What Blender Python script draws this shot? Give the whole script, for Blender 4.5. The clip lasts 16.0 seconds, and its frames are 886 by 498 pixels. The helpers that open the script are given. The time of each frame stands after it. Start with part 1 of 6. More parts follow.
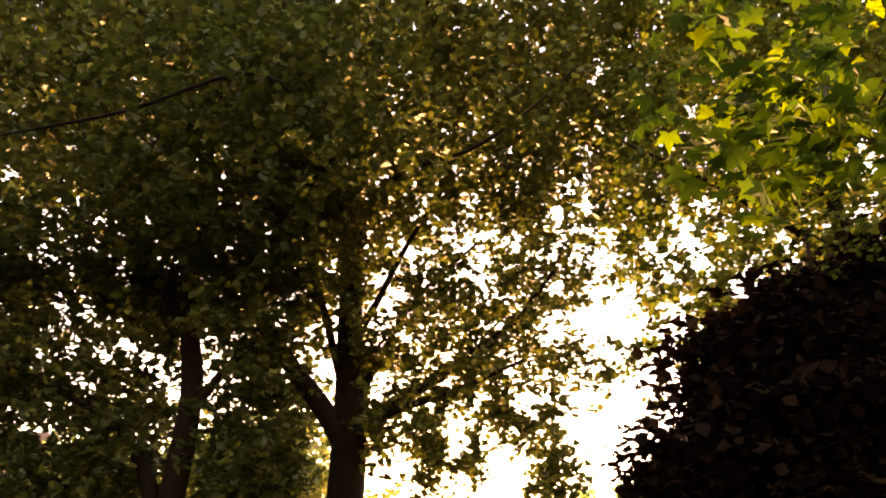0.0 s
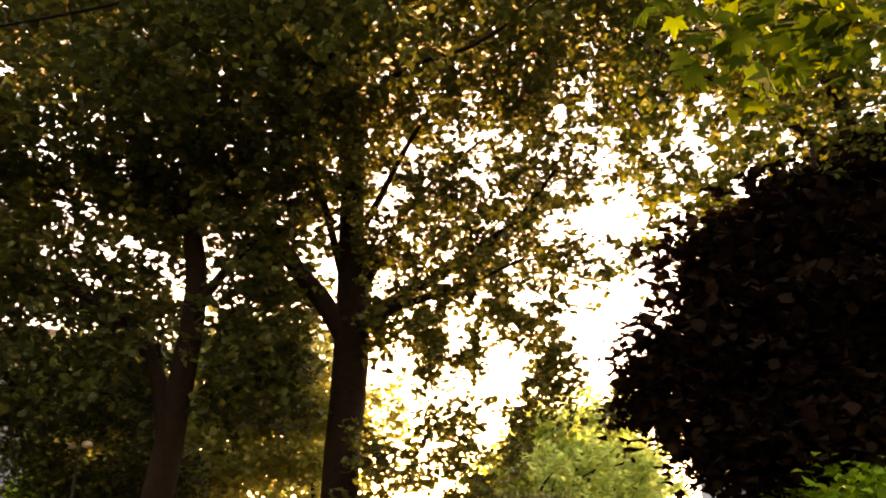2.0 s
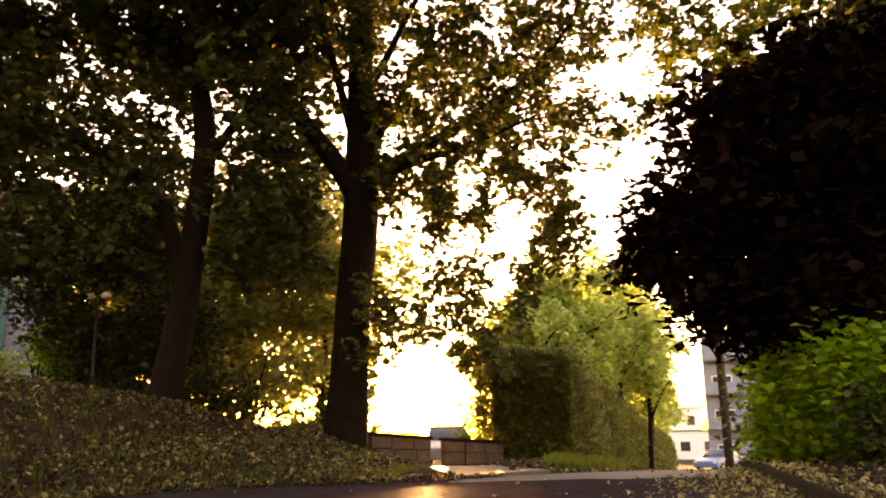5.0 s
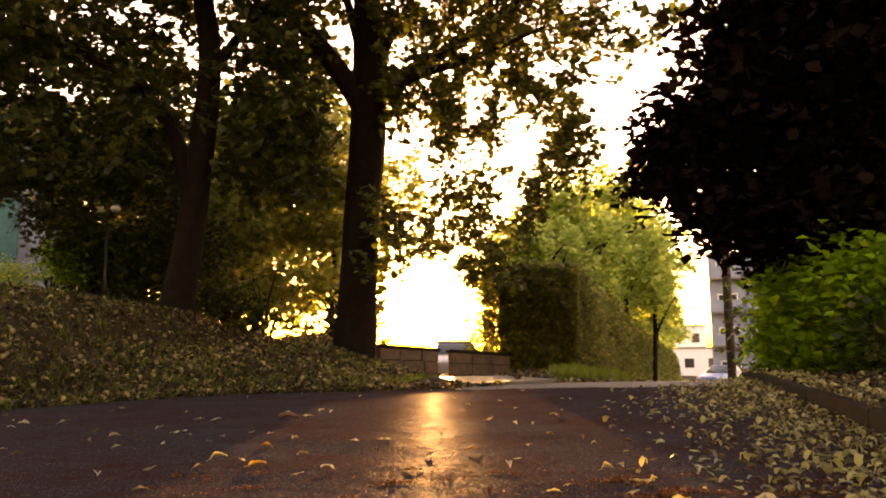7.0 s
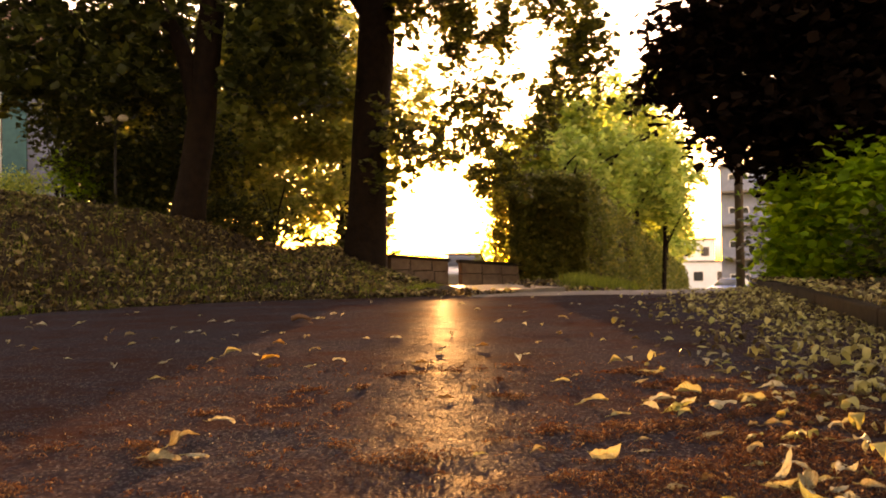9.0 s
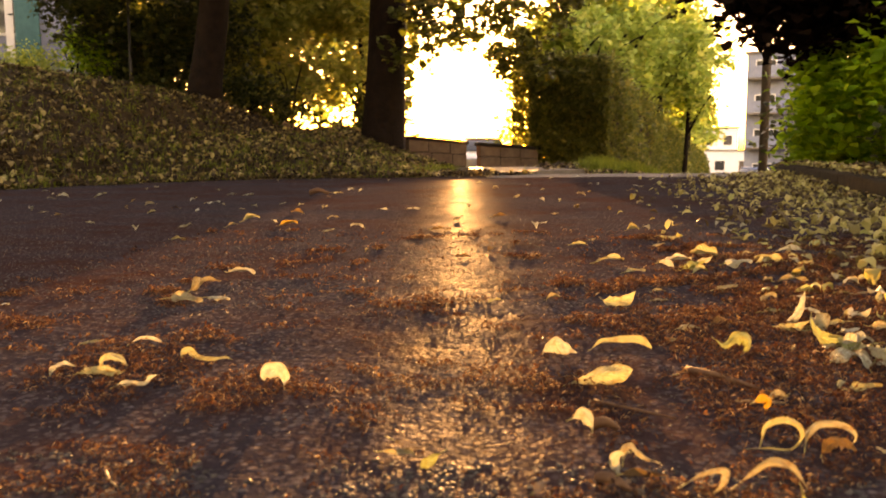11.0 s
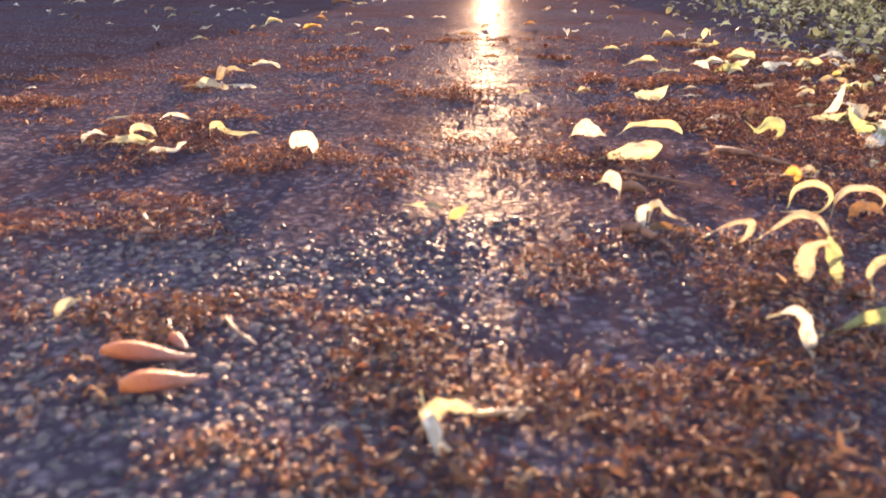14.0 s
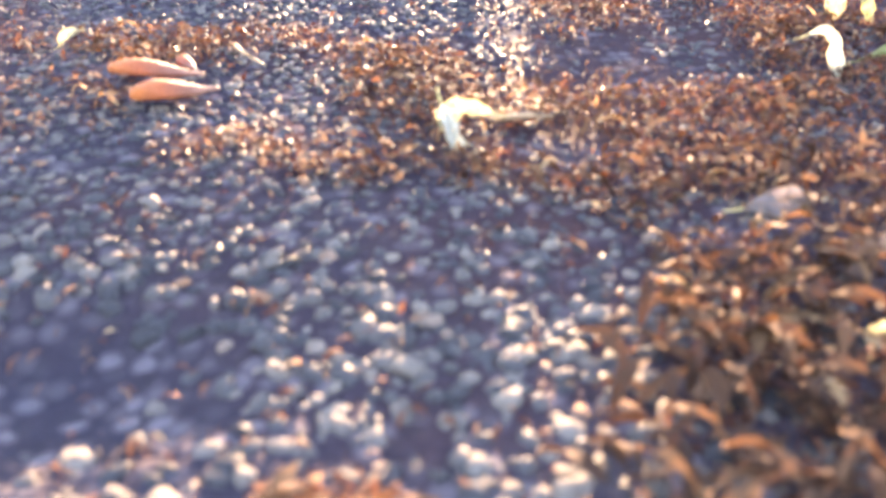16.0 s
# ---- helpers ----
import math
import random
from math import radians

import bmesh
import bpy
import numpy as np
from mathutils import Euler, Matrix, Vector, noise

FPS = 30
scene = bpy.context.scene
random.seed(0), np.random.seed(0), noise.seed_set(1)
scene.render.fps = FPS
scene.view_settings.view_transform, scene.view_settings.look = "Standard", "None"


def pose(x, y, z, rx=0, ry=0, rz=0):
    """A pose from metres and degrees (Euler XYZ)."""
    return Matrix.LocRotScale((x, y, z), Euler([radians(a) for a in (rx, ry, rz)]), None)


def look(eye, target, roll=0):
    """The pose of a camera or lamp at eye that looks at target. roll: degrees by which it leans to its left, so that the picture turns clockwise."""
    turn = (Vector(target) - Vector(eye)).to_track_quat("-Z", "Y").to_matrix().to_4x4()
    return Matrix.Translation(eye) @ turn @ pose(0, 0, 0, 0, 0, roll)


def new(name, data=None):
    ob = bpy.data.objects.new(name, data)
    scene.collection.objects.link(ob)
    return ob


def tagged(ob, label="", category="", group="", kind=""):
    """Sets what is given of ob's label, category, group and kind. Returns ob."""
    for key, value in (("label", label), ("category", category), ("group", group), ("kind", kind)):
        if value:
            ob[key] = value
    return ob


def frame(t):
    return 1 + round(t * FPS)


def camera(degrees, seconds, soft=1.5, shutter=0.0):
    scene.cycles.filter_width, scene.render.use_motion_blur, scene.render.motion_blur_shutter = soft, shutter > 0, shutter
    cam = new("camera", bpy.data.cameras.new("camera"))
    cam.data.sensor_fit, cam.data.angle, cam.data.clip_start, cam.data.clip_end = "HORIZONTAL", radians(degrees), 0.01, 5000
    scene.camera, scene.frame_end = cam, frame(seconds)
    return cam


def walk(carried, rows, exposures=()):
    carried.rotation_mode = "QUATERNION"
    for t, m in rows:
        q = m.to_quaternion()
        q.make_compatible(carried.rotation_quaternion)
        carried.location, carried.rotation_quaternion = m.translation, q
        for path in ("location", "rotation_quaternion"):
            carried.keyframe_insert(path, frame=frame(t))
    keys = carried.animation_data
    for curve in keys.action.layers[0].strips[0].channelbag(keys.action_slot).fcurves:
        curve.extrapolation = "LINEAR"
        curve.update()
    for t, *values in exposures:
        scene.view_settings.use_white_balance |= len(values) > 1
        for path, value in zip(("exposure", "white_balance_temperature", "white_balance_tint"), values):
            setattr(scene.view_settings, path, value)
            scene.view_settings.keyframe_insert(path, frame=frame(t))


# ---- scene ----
cam = camera(56.8, 16.0, soft=1.6, shutter=0.5)
PATH = [
    (0, (0.031, 0.330, 0.649), (-0.014, 2.080, 1.617), -2.4),
    (0.5, (0.032, 0.333, 0.637), (-0.017, 2.107, 1.560), -2.1),
    (1, (0.033, 0.336, 0.625), (-0.020, 2.138, 1.490), -2.1),
    (1.5, (0.034, 0.339, 0.612), (-0.022, 2.167, 1.422), -2.1),
    (2, (0.035, 0.342, 0.598), (-0.026, 2.194, 1.351), -2.0),
    (2.5, (0.036, 0.345, 0.584), (-0.029, 2.218, 1.281), -1.9),
    (3, (0.037, 0.348, 0.569), (-0.033, 2.239, 1.217), -1.5),
    (3.5, (0.038, 0.351, 0.553), (-0.036, 2.258, 1.150), -1.5),
    (4, (0.039, 0.354, 0.537), (-0.042, 2.276, 1.084), -1.2),
    (4.5, (0.040, 0.357, 0.521), (-0.050, 2.294, 1.012), -1.2),
    (7, (0.048, 0.366, 0.428), (-0.076, 2.347, 0.671), -0.9),
    (7.5, (0.042, 0.391, 0.405), (-0.088, 2.377, 0.597), -1.4),
    (8, (0.045, 0.394, 0.392), (-0.088, 2.384, 0.533), -1.3),
    (10.5, (0.043, 0.395, 0.305), (-0.143, 2.38, 0.144), -0.3),
    (11, (0.044, 0.397, 0.288), (-0.153, 2.372, 0.049), -0.3),
    (11.5, (0.043, 0.4, 0.277), (-0.166, 2.365, -0.033), -0.1),
    (12, (0.04, 0.401, 0.267), (-0.18, 2.354, -0.103), 0.4),
    (12.5, (0.042, 0.399, 0.259), (-0.191, 2.339, -0.169), 0.5),
    (13, (0.039, 0.394, 0.245), (-0.199, 2.317, -0.248), 0.7),
    (13.5, (0.037, 0.389, 0.236), (-0.204, 2.293, -0.327), 0.9),
    (14, (0.039, 0.385, 0.221), (-0.202, 2.262, -0.425), 0.5),
    (14.5, (0.037, 0.381, 0.21), (-0.204, 2.228, -0.516), 1.1),
    (15, (0.035, 0.375, 0.188), (-0.204, 2.171, -0.659), 1.1),
    (15.5, (0.036, 0.371, 0.176), (-0.199, 2.12, -0.763), 0.9),
    (16, (0.037, 0.365, 0.160), (-0.193, 2.070, -0.861), 0.5),
]
EXPOSURES = [(0.0, 4.15, 11000, 46), (4.5, 3.7, 12000, 50), (8.0, 3.45, 13500, 54), (11.0, 3.85, 14000, 50), (12.5, 4.2, 9600, 54), (13.5, 4.6, 7200, 58), (14.5, 5.12, 6200, 48), (15.0, 5.35, 6100, 36), (15.5, 5.64, 5800, 38), (16.0, 5.78, 6000, 40)]
walk(cam, [(t, look(eye, target, roll)) for t, eye, target, roll in PATH], EXPOSURES)
cam.data.dof.use_dof = True
cam.data.dof.focus_distance, cam.data.dof.aperture_fstop = 2.0, 10.5

# ---- world and light ----
SUN_AZ, SUN_EL = 4.4, 4.2          # degrees left of +y, above the horizon
world = bpy.data.worlds.new("world")
scene.world = world
world.use_nodes = True
wn = world.node_tree
sky = wn.nodes.new("ShaderNodeTexSky")
sky.sky_type = 'NISHITA'
sky.sun_disc = False
sky.sun_elevation = radians(SUN_EL)
sky.sun_rotation = radians(-SUN_AZ)
sky.air_density, sky.dust_density, sky.ozone_density = 1.0, 0.6, 1.0
wn.links.new(sky.outputs[0], wn.nodes["Background"].inputs[0])
wn.nodes["Background"].inputs[1].default_value = 0.15
sun_data = bpy.data.lights.new("sun", "SUN")
sun_data.energy, sun_data.angle, sun_data.color = 1.7, radians(0.53), (1.0, 0.74, 0.35)
sun = new("sun", sun_data)
sun_from = Vector((-math.sin(radians(SUN_AZ)) * math.cos(radians(SUN_EL)), math.cos(radians(SUN_AZ)) * math.cos(radians(SUN_EL)), math.sin(radians(SUN_EL))))
sun.matrix_world = look((0, 0, 30), Vector((0, 0, 30)) - sun_from)

RNG = np.random.default_rng(7)


# ---- materials ----
def nodes_of(name):
    m = bpy.data.materials.new(name)
    m.use_nodes = True
    t = m.node_tree
    return m, t, t.nodes["Principled BSDF"], t.nodes["Material Output"]


def ramp(t, fac, stops):
    r = t.nodes.new("ShaderNodeValToRGB")
    e = r.color_ramp.elements
    while len(e) < len(stops):
        e.new(0.5)
    for el, (p, c) in zip(e, stops):
        el.position, el.color = p, (*c, 1)
    t.links.new(fac, r.inputs[0])
    return r.outputs[0]


def noise_of(t, scale, detail=4.0, rough=0.6, coord="Object"):
    c = t.nodes.new("ShaderNodeTexCoord")
    n = t.nodes.new("ShaderNodeTexNoise")
    n.inputs["Scale"].default_value, n.inputs["Detail"].default_value, n.inputs["Roughness"].default_value = scale, detail, rough
    t.links.new(c.outputs[coord], n.inputs["Vector"])
    return n.outputs["Fac"]


def voronoi_of(t, scale, feature='F1', coord="Object"):
    c = t.nodes.new("ShaderNodeTexCoord")
    v = t.nodes.new("ShaderNodeTexVoronoi")
    v.feature = feature
    v.inputs["Scale"].default_value = scale
    t.links.new(c.outputs[coord], v.inputs["Vector"])
    return v


def mixc(t, fac, a, b, mode='MIX'):
    m = t.nodes.new("ShaderNodeMix")
    m.data_type, m.blend_type = 'RGBA', mode
    for k, v in ((0, fac), (6, a), (7, b)):
        if isinstance(v, (int, float)):
            m.inputs[k].default_value = v
        elif isinstance(v, tuple):
            m.inputs[k].default_value = (*v, 1)
        else:
            t.links.new(v, m.inputs[k])
    return m.outputs[2]


def maths(t, op, a, b=0.0):
    m = t.nodes.new("ShaderNodeMath")
    m.operation = op
    for k, v in ((0, a), (1, b)):
        if isinstance(v, (int, float)):
            m.inputs[k].default_value = v
        else:
            t.links.new(v, m.inputs[k])
    return m.outputs[0]


def bump(t, bsdf, height, strength=0.5, dist=0.01, before=None):
    b = t.nodes.new("ShaderNodeBump")
    b.inputs["Strength"].default_value, b.inputs["Distance"].default_value = strength, dist
    t.links.new(height, b.inputs["Height"])
    if before is not None:
        t.links.new(before, b.inputs["Normal"])
    t.links.new(b.outputs[0], bsdf.inputs["Normal"])
    return b.outputs[0]


def leafy(name, stops, clear=0.4, rough=0.55, by_object=False, spots=0.0, sheen=0.3):
    """Thin leaf: colours vary from leaf to leaf, light passes through."""
    m, t, p, out = nodes_of(name)
    if by_object:
        r = t.nodes.new("ShaderNodeObjectInfo").outputs["Random"]
    else:
        r = t.nodes.new("ShaderNodeNewGeometry").outputs["Random Per Island"]
    col = ramp(t, r, stops)
    if spots:
        n = noise_of(t, 5.0 if by_object else 40.0, 5)
        col = mixc(t, maths(t, 'MULTIPLY', ramp(t, n, [(0.48, (0, 0, 0)), (0.7, (1, 1, 1))]), spots), col, (0.16, 0.07, 0.025))
    t.links.new(col, p.inputs["Base Color"])
    p.inputs["Roughness"].default_value = rough
    p.inputs["Specular IOR Level"].default_value = sheen
    if by_object:
        uv = t.nodes.new("ShaderNodeSeparateXYZ")
        t.links.new(t.nodes.new("ShaderNodeTexCoord").outputs["UV"], uv.inputs[0])
        off = maths(t, 'ABSOLUTE', maths(t, 'SUBTRACT', uv.outputs[1], 0.5))
        veins = maths(t, 'SINE', maths(t, 'MULTIPLY', maths(t, 'SUBTRACT', uv.outputs[0], maths(t, 'MULTIPLY', off, 0.45)), 62.0))
        rib = ramp(t, off, [(0.0, (1, 1, 1)), (0.07, (0, 0, 0))])
        col = mixc(t, maths(t, 'MULTIPLY', rib, 0.3), col, (0.30, 0.20, 0.06))
        col = mixc(t, maths(t, 'MULTIPLY', ramp(t, veins, [(0.6, (0, 0, 0)), (1.0, (1, 1, 1))]), 0.18), col, (0.32, 0.24, 0.07))
        rim = maths(t, 'MULTIPLY', ramp(t, maths(t, 'ADD', off, maths(t, 'MULTIPLY', noise_of(t, 7.0, 4), 0.3)), [(0.52, (0, 0, 0)), (0.72, (1, 1, 1))]), 0.55)
        col = mixc(t, rim, col, (0.34, 0.20, 0.06))
        bump(t, p, maths(t, 'ADD', maths(t, 'MULTIPLY', veins, 0.25), maths(t, 'ADD', rib, noise_of(t, 14.0, 5))), 0.6, 0.05)
        t.links.new(col, p.inputs["Base Color"])
    tr = t.nodes.new("ShaderNodeBsdfTranslucent")
    t.links.new(col, tr.inputs[0])
    mx = t.nodes.new("ShaderNodeMixShader")
    mx.inputs[0].default_value = clear
    t.links.new(p.outputs[0], mx.inputs[1])
    t.links.new(tr.outputs[0], mx.inputs[2])
    t.links.new(mx.outputs[0], out.inputs[0])
    return m


def plain(name, c1, c2, scale, rough=0.8, bumps=0.4, dist=0.01, metal=0.0):
    m, t, p, out = nodes_of(name)
    n = noise_of(t, scale, 6)
    n2 = noise_of(t, scale * 0.13, 3)
    col = mixc(t, maths(t, 'MULTIPLY', n2, 0.5), ramp(t, n, [(0.3, c1), (0.7, c2)]), tuple(0.6 * v for v in c1))
    t.links.new(col, p.inputs["Base Color"])
    p.inputs["Roughness"].default_value, p.inputs["Metallic"].default_value = rough, metal
    p.inputs["Specular IOR Level"].default_value = 0.5 if rough < 0.5 else 0.15
    bump(t, p, n, bumps, dist)
    return m


MAPLE = leafy("maple_leaves", [(0.0, (0.036, 0.046, 0.010)), (0.7, (0.070, 0.088, 0.016)), (0.95, (0.12, 0.14, 0.024)), (1.0, (0.20, 0.16, 0.028))], 0.45)
MAPLE_GREEN = leafy("maple_leaves_green", [(0.0, (0.028, 0.040, 0.010)), (0.7, (0.055, 0.074, 0.016)), (0.96, (0.11, 0.13, 0.024)), (1.0, (0.18, 0.15, 0.03))], 0.38)
# sun glowing through the leaves is put into these pale colours
GLOWLEAF = leafy("backlit_tree_leaves", [(0.0, (0.16, 0.20, 0.05)), (0.6, (0.32, 0.36, 0.10)), (1.0, (0.50, 0.47, 0.16))], 0.7)
# lighter copy of the maple leaves, with backlight put into the colour
MAPLE_LIT = leafy("maple_leaves_lit", [(0.0, (0.036, 0.062, 0.011)), (0.5, (0.08, 0.115, 0.017)), (0.9, (0.15, 0.17, 0.026)), (1.0, (0.21, 0.175, 0.033))], 0.5)
MAPLE_NEAR = leafy("maple_leaves_low_branch", [(0.0, (0.015, 0.035, 0.004)), (0.5, (0.040, 0.082, 0.008)), (0.85, (0.10, 0.165, 0.011)), (1.0, (0.20, 0.26, 0.013))], 0.68)
# brown-black leaves with no sheen
DARKLEAF = leafy("dark_brown_leaves", [(0.0, (0.010, 0.007, 0.006)), (0.85, (0.018, 0.011, 0.008)), (1.0, (0.026, 0.018, 0.010))], 0.2, 1.0, sheen=0.0)
# green brightened in the colour for sun that doesn't reach the shrub
BUSHLEAF = leafy("sunlit_shrub_leaves", [(0.0, (0.11, 0.28, 0.02)), (0.6, (0.25, 0.48, 0.035)), (1.0, (0.42, 0.60, 0.05))], 0.58)
# undergrowth and woods leaves, with their shade put into the dark colours
SHADELEAF = leafy("shaded_leaves", [(0.0, (0.022, 0.034, 0.009)), (0.7, (0.05, 0.068, 0.016)), (1.0, (0.12, 0.125, 0.03))], 0.4)
# raised leaf colours stand in for sunlight that other trees block
FARLEAF = leafy("sunlit_tree_leaves", [(0.0, (0.20, 0.31, 0.07)), (0.6, (0.38, 0.51, 0.13)), (1.0, (0.56, 0.60, 0.18))], 0.74)
HEDGELEAF = leafy("hedge_leaves", [(0.0, (0.085, 0.105, 0.025)), (0.7, (0.18, 0.20, 0.045)), (1.0, (0.32, 0.29, 0.08))], 0.5)
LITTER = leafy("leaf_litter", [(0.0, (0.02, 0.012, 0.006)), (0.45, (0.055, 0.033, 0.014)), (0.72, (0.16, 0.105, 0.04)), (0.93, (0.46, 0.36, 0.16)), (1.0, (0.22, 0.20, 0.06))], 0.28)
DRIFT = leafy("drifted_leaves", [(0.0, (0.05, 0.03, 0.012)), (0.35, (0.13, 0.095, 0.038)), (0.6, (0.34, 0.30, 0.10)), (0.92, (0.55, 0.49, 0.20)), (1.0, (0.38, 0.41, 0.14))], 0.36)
GRASS = leafy("grass", [(0.0, (0.09, 0.13, 0.02)), (1.0, (0.23, 0.28, 0.045))], 0.45)
DEBRIS = leafy("dry_flower_debris", [(0.0, (0.040, 0.010, 0.005)), (0.45, (0.10, 0.032, 0.012)), (0.8, (0.165, 0.064, 0.025)), (0.95, (0.31, 0.15, 0.06)), (1.0, (0.44, 0.29, 0.14))], 0.25, 0.9)
STRAND = leafy("dry_flower_strands", [(0.0, (0.030, 0.014, 0.007)), (0.5, (0.075, 0.034, 0.014)), (0.85, (0.14, 0.068, 0.028)), (1.0, (0.30, 0.18, 0.08))], 0.2, 0.9)
LEAFCOL = {
    "cream": leafy("cream_leaf", [(0.0, (0.45, 0.46, 0.34)), (1.0, (0.56, 0.575, 0.45))], 0.26, by_object=True, spots=0.5),
    "yellow": leafy("yellow_leaf", [(0.0, (0.37, 0.365, 0.185)), (1.0, (0.46, 0.46, 0.27))], 0.28, by_object=True, spots=0.6),
    "tan": leafy("tan_leaf", [(0.0, (0.30, 0.265, 0.16)), (1.0, (0.40, 0.37, 0.235))], 0.26, by_object=True, spots=0.75),
    "orange": leafy("orange_leaf", [(0.0, (0.42, 0.22, 0.04)), (1.0, (0.50, 0.29, 0.06))], 0.3, by_object=True, spots=0.5),
    "brown": leafy("brown_leaf", [(0.0, (0.16, 0.09, 0.04)), (1.0, (0.26, 0.15, 0.06))], 0.2, by_object=True, spots=0.6),
    "green": leafy("green_leaf", [(0.0, (0.25, 0.29, 0.11)), (1.0, (0.34, 0.38, 0.17))], 0.28, by_object=True, spots=0.35),
    "grey": leafy("grey_dry_leaf", [(0.0, (0.17, 0.145, 0.13)), (1.0, (0.24, 0.20, 0.18))], 0.15, 0.9, by_object=True, spots=0.4),
}
m_, t_, p_, o_ = nodes_of("bud_scale")
BUDSCALE = m_
x_ = t_.nodes.new("ShaderNodeSeparateXYZ")
t_.links.new(t_.nodes.new("ShaderNodeTexCoord").outputs["Generated"], x_.inputs[0])
g_ = ramp(t_, maths(t_, 'ADD', x_.outputs[0], maths(t_, 'MULTIPLY', noise_of(t_, 90.0, 3), 0.25)), [(0.2, (0.42, 0.11, 0.008)), (0.5, (0.31, 0.07, 0.014)), (0.75, (0.17, 0.06, 0.03)), (1.0, (0.25, 0.13, 0.085))])
t_.links.new(mixc(t_, maths(t_, 'MULTIPLY', noise_of(t_, 400.0, 4), 0.5), g_, (0.25, 0.12, 0.08)), p_.inputs["Base Color"])
p_.inputs["Roughness"].default_value = 0.6
p_.inputs["Specular IOR Level"].default_value = 0.2
bump(t_, p_, noise_of(t_, 300.0, 5), 0.9, 0.002)
STEM = plain("leaf_stem", (0.42, 0.33, 0.12), (0.55, 0.45, 0.2), 60, 0.6, 0.1)
TWIG = plain("dead_twig", (0.10, 0.05, 0.03), (0.22, 0.12, 0.07), 60, 0.8, 0.4, 0.002)
STRAW = plain("straw", (0.28, 0.18, 0.09), (0.4, 0.27, 0.15), 80, 0.6, 0.3, 0.001)
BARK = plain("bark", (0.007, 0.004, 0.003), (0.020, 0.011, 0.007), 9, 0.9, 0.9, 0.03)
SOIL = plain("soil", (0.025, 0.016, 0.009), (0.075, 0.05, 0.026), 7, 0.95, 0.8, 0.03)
STONEWALL = plain("wall_stone", (0.16, 0.11, 0.09), (0.28, 0.2, 0.16), 8, 0.85, 0.5, 0.01)
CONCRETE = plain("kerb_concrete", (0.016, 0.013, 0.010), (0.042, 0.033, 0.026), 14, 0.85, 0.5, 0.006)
PATHMAT = plain("path_paving", (0.15, 0.13, 0.11), (0.25, 0.22, 0.19), 5, 0.7, 0.3, 0.006)
LANE = plain("pale_asphalt", (0.11, 0.105, 0.10), (0.19, 0.18, 0.17), 9, 0.75, 0.4, 0.004)
# blue of sky light on shaded walls is put into both render colours
RENDERWHITE = plain("sky_tinted_white_render", (0.68, 0.73, 0.80), (0.76, 0.81, 0.88), 2, 0.8, 0.1)
RENDERGREY = plain("sky_tinted_grey_render", (0.18, 0.22, 0.30), (0.26, 0.30, 0.39), 2, 0.8, 0.1)
TEAL = plain("teal_paint", (0.03, 0.14, 0.15), (0.05, 0.2, 0.21), 6, 0.5, 0.1)
DARKMETAL = plain("dark_metal", (0.03, 0.03, 0.03), (0.06, 0.06, 0.06), 20, 0.5, 0.1, 0.002, 0.6)
POLEWOOD = plain("pole_wood", (0.09, 0.07, 0.05), (0.17, 0.13, 0.1), 12, 0.85, 0.4)
ROOFTILE = plain("roof_tiles", (0.16, 0.07, 0.05), (0.25, 0.12, 0.08), 10, 0.8, 0.4)
WHITEPLASTIC = plain("white_globe", (0.7, 0.7, 0.68), (0.8, 0.8, 0.78), 5, 0.3, 0.02)
CARWHITE = plain("silver_car_paint", (0.6, 0.6, 0.62), (0.68, 0.68, 0.7), 1, 0.25, 0.0)
CARBLUE = plain("blue_car_paint", (0.12, 0.22, 0.42), (0.15, 0.26, 0.48), 1, 0.25, 0.0)
RUBBER = plain("tyre_rubber", (0.015, 0.015, 0.015), (0.03, 0.03, 0.03), 30, 0.85, 0.2)
RIM = plain("wheel_rim", (0.4, 0.4, 0.4), (0.5, 0.5, 0.5), 10, 0.3, 0.0, 0.01, 1.0)
REDLAMP = plain("red_lamp_glass", (0.4, 0.02, 0.02), (0.5, 0.03, 0.03), 5, 0.2, 0.0)
m_, t_, GLASSP, o_ = nodes_of("dark_glass")
GLASS = m_
GLASSP.inputs["Base Color"].default_value = (0.03, 0.035, 0.04, 1)
GLASSP.inputs["Roughness"].default_value = 0.05
GLASSP.inputs["Specular IOR Level"].default_value = 0.8


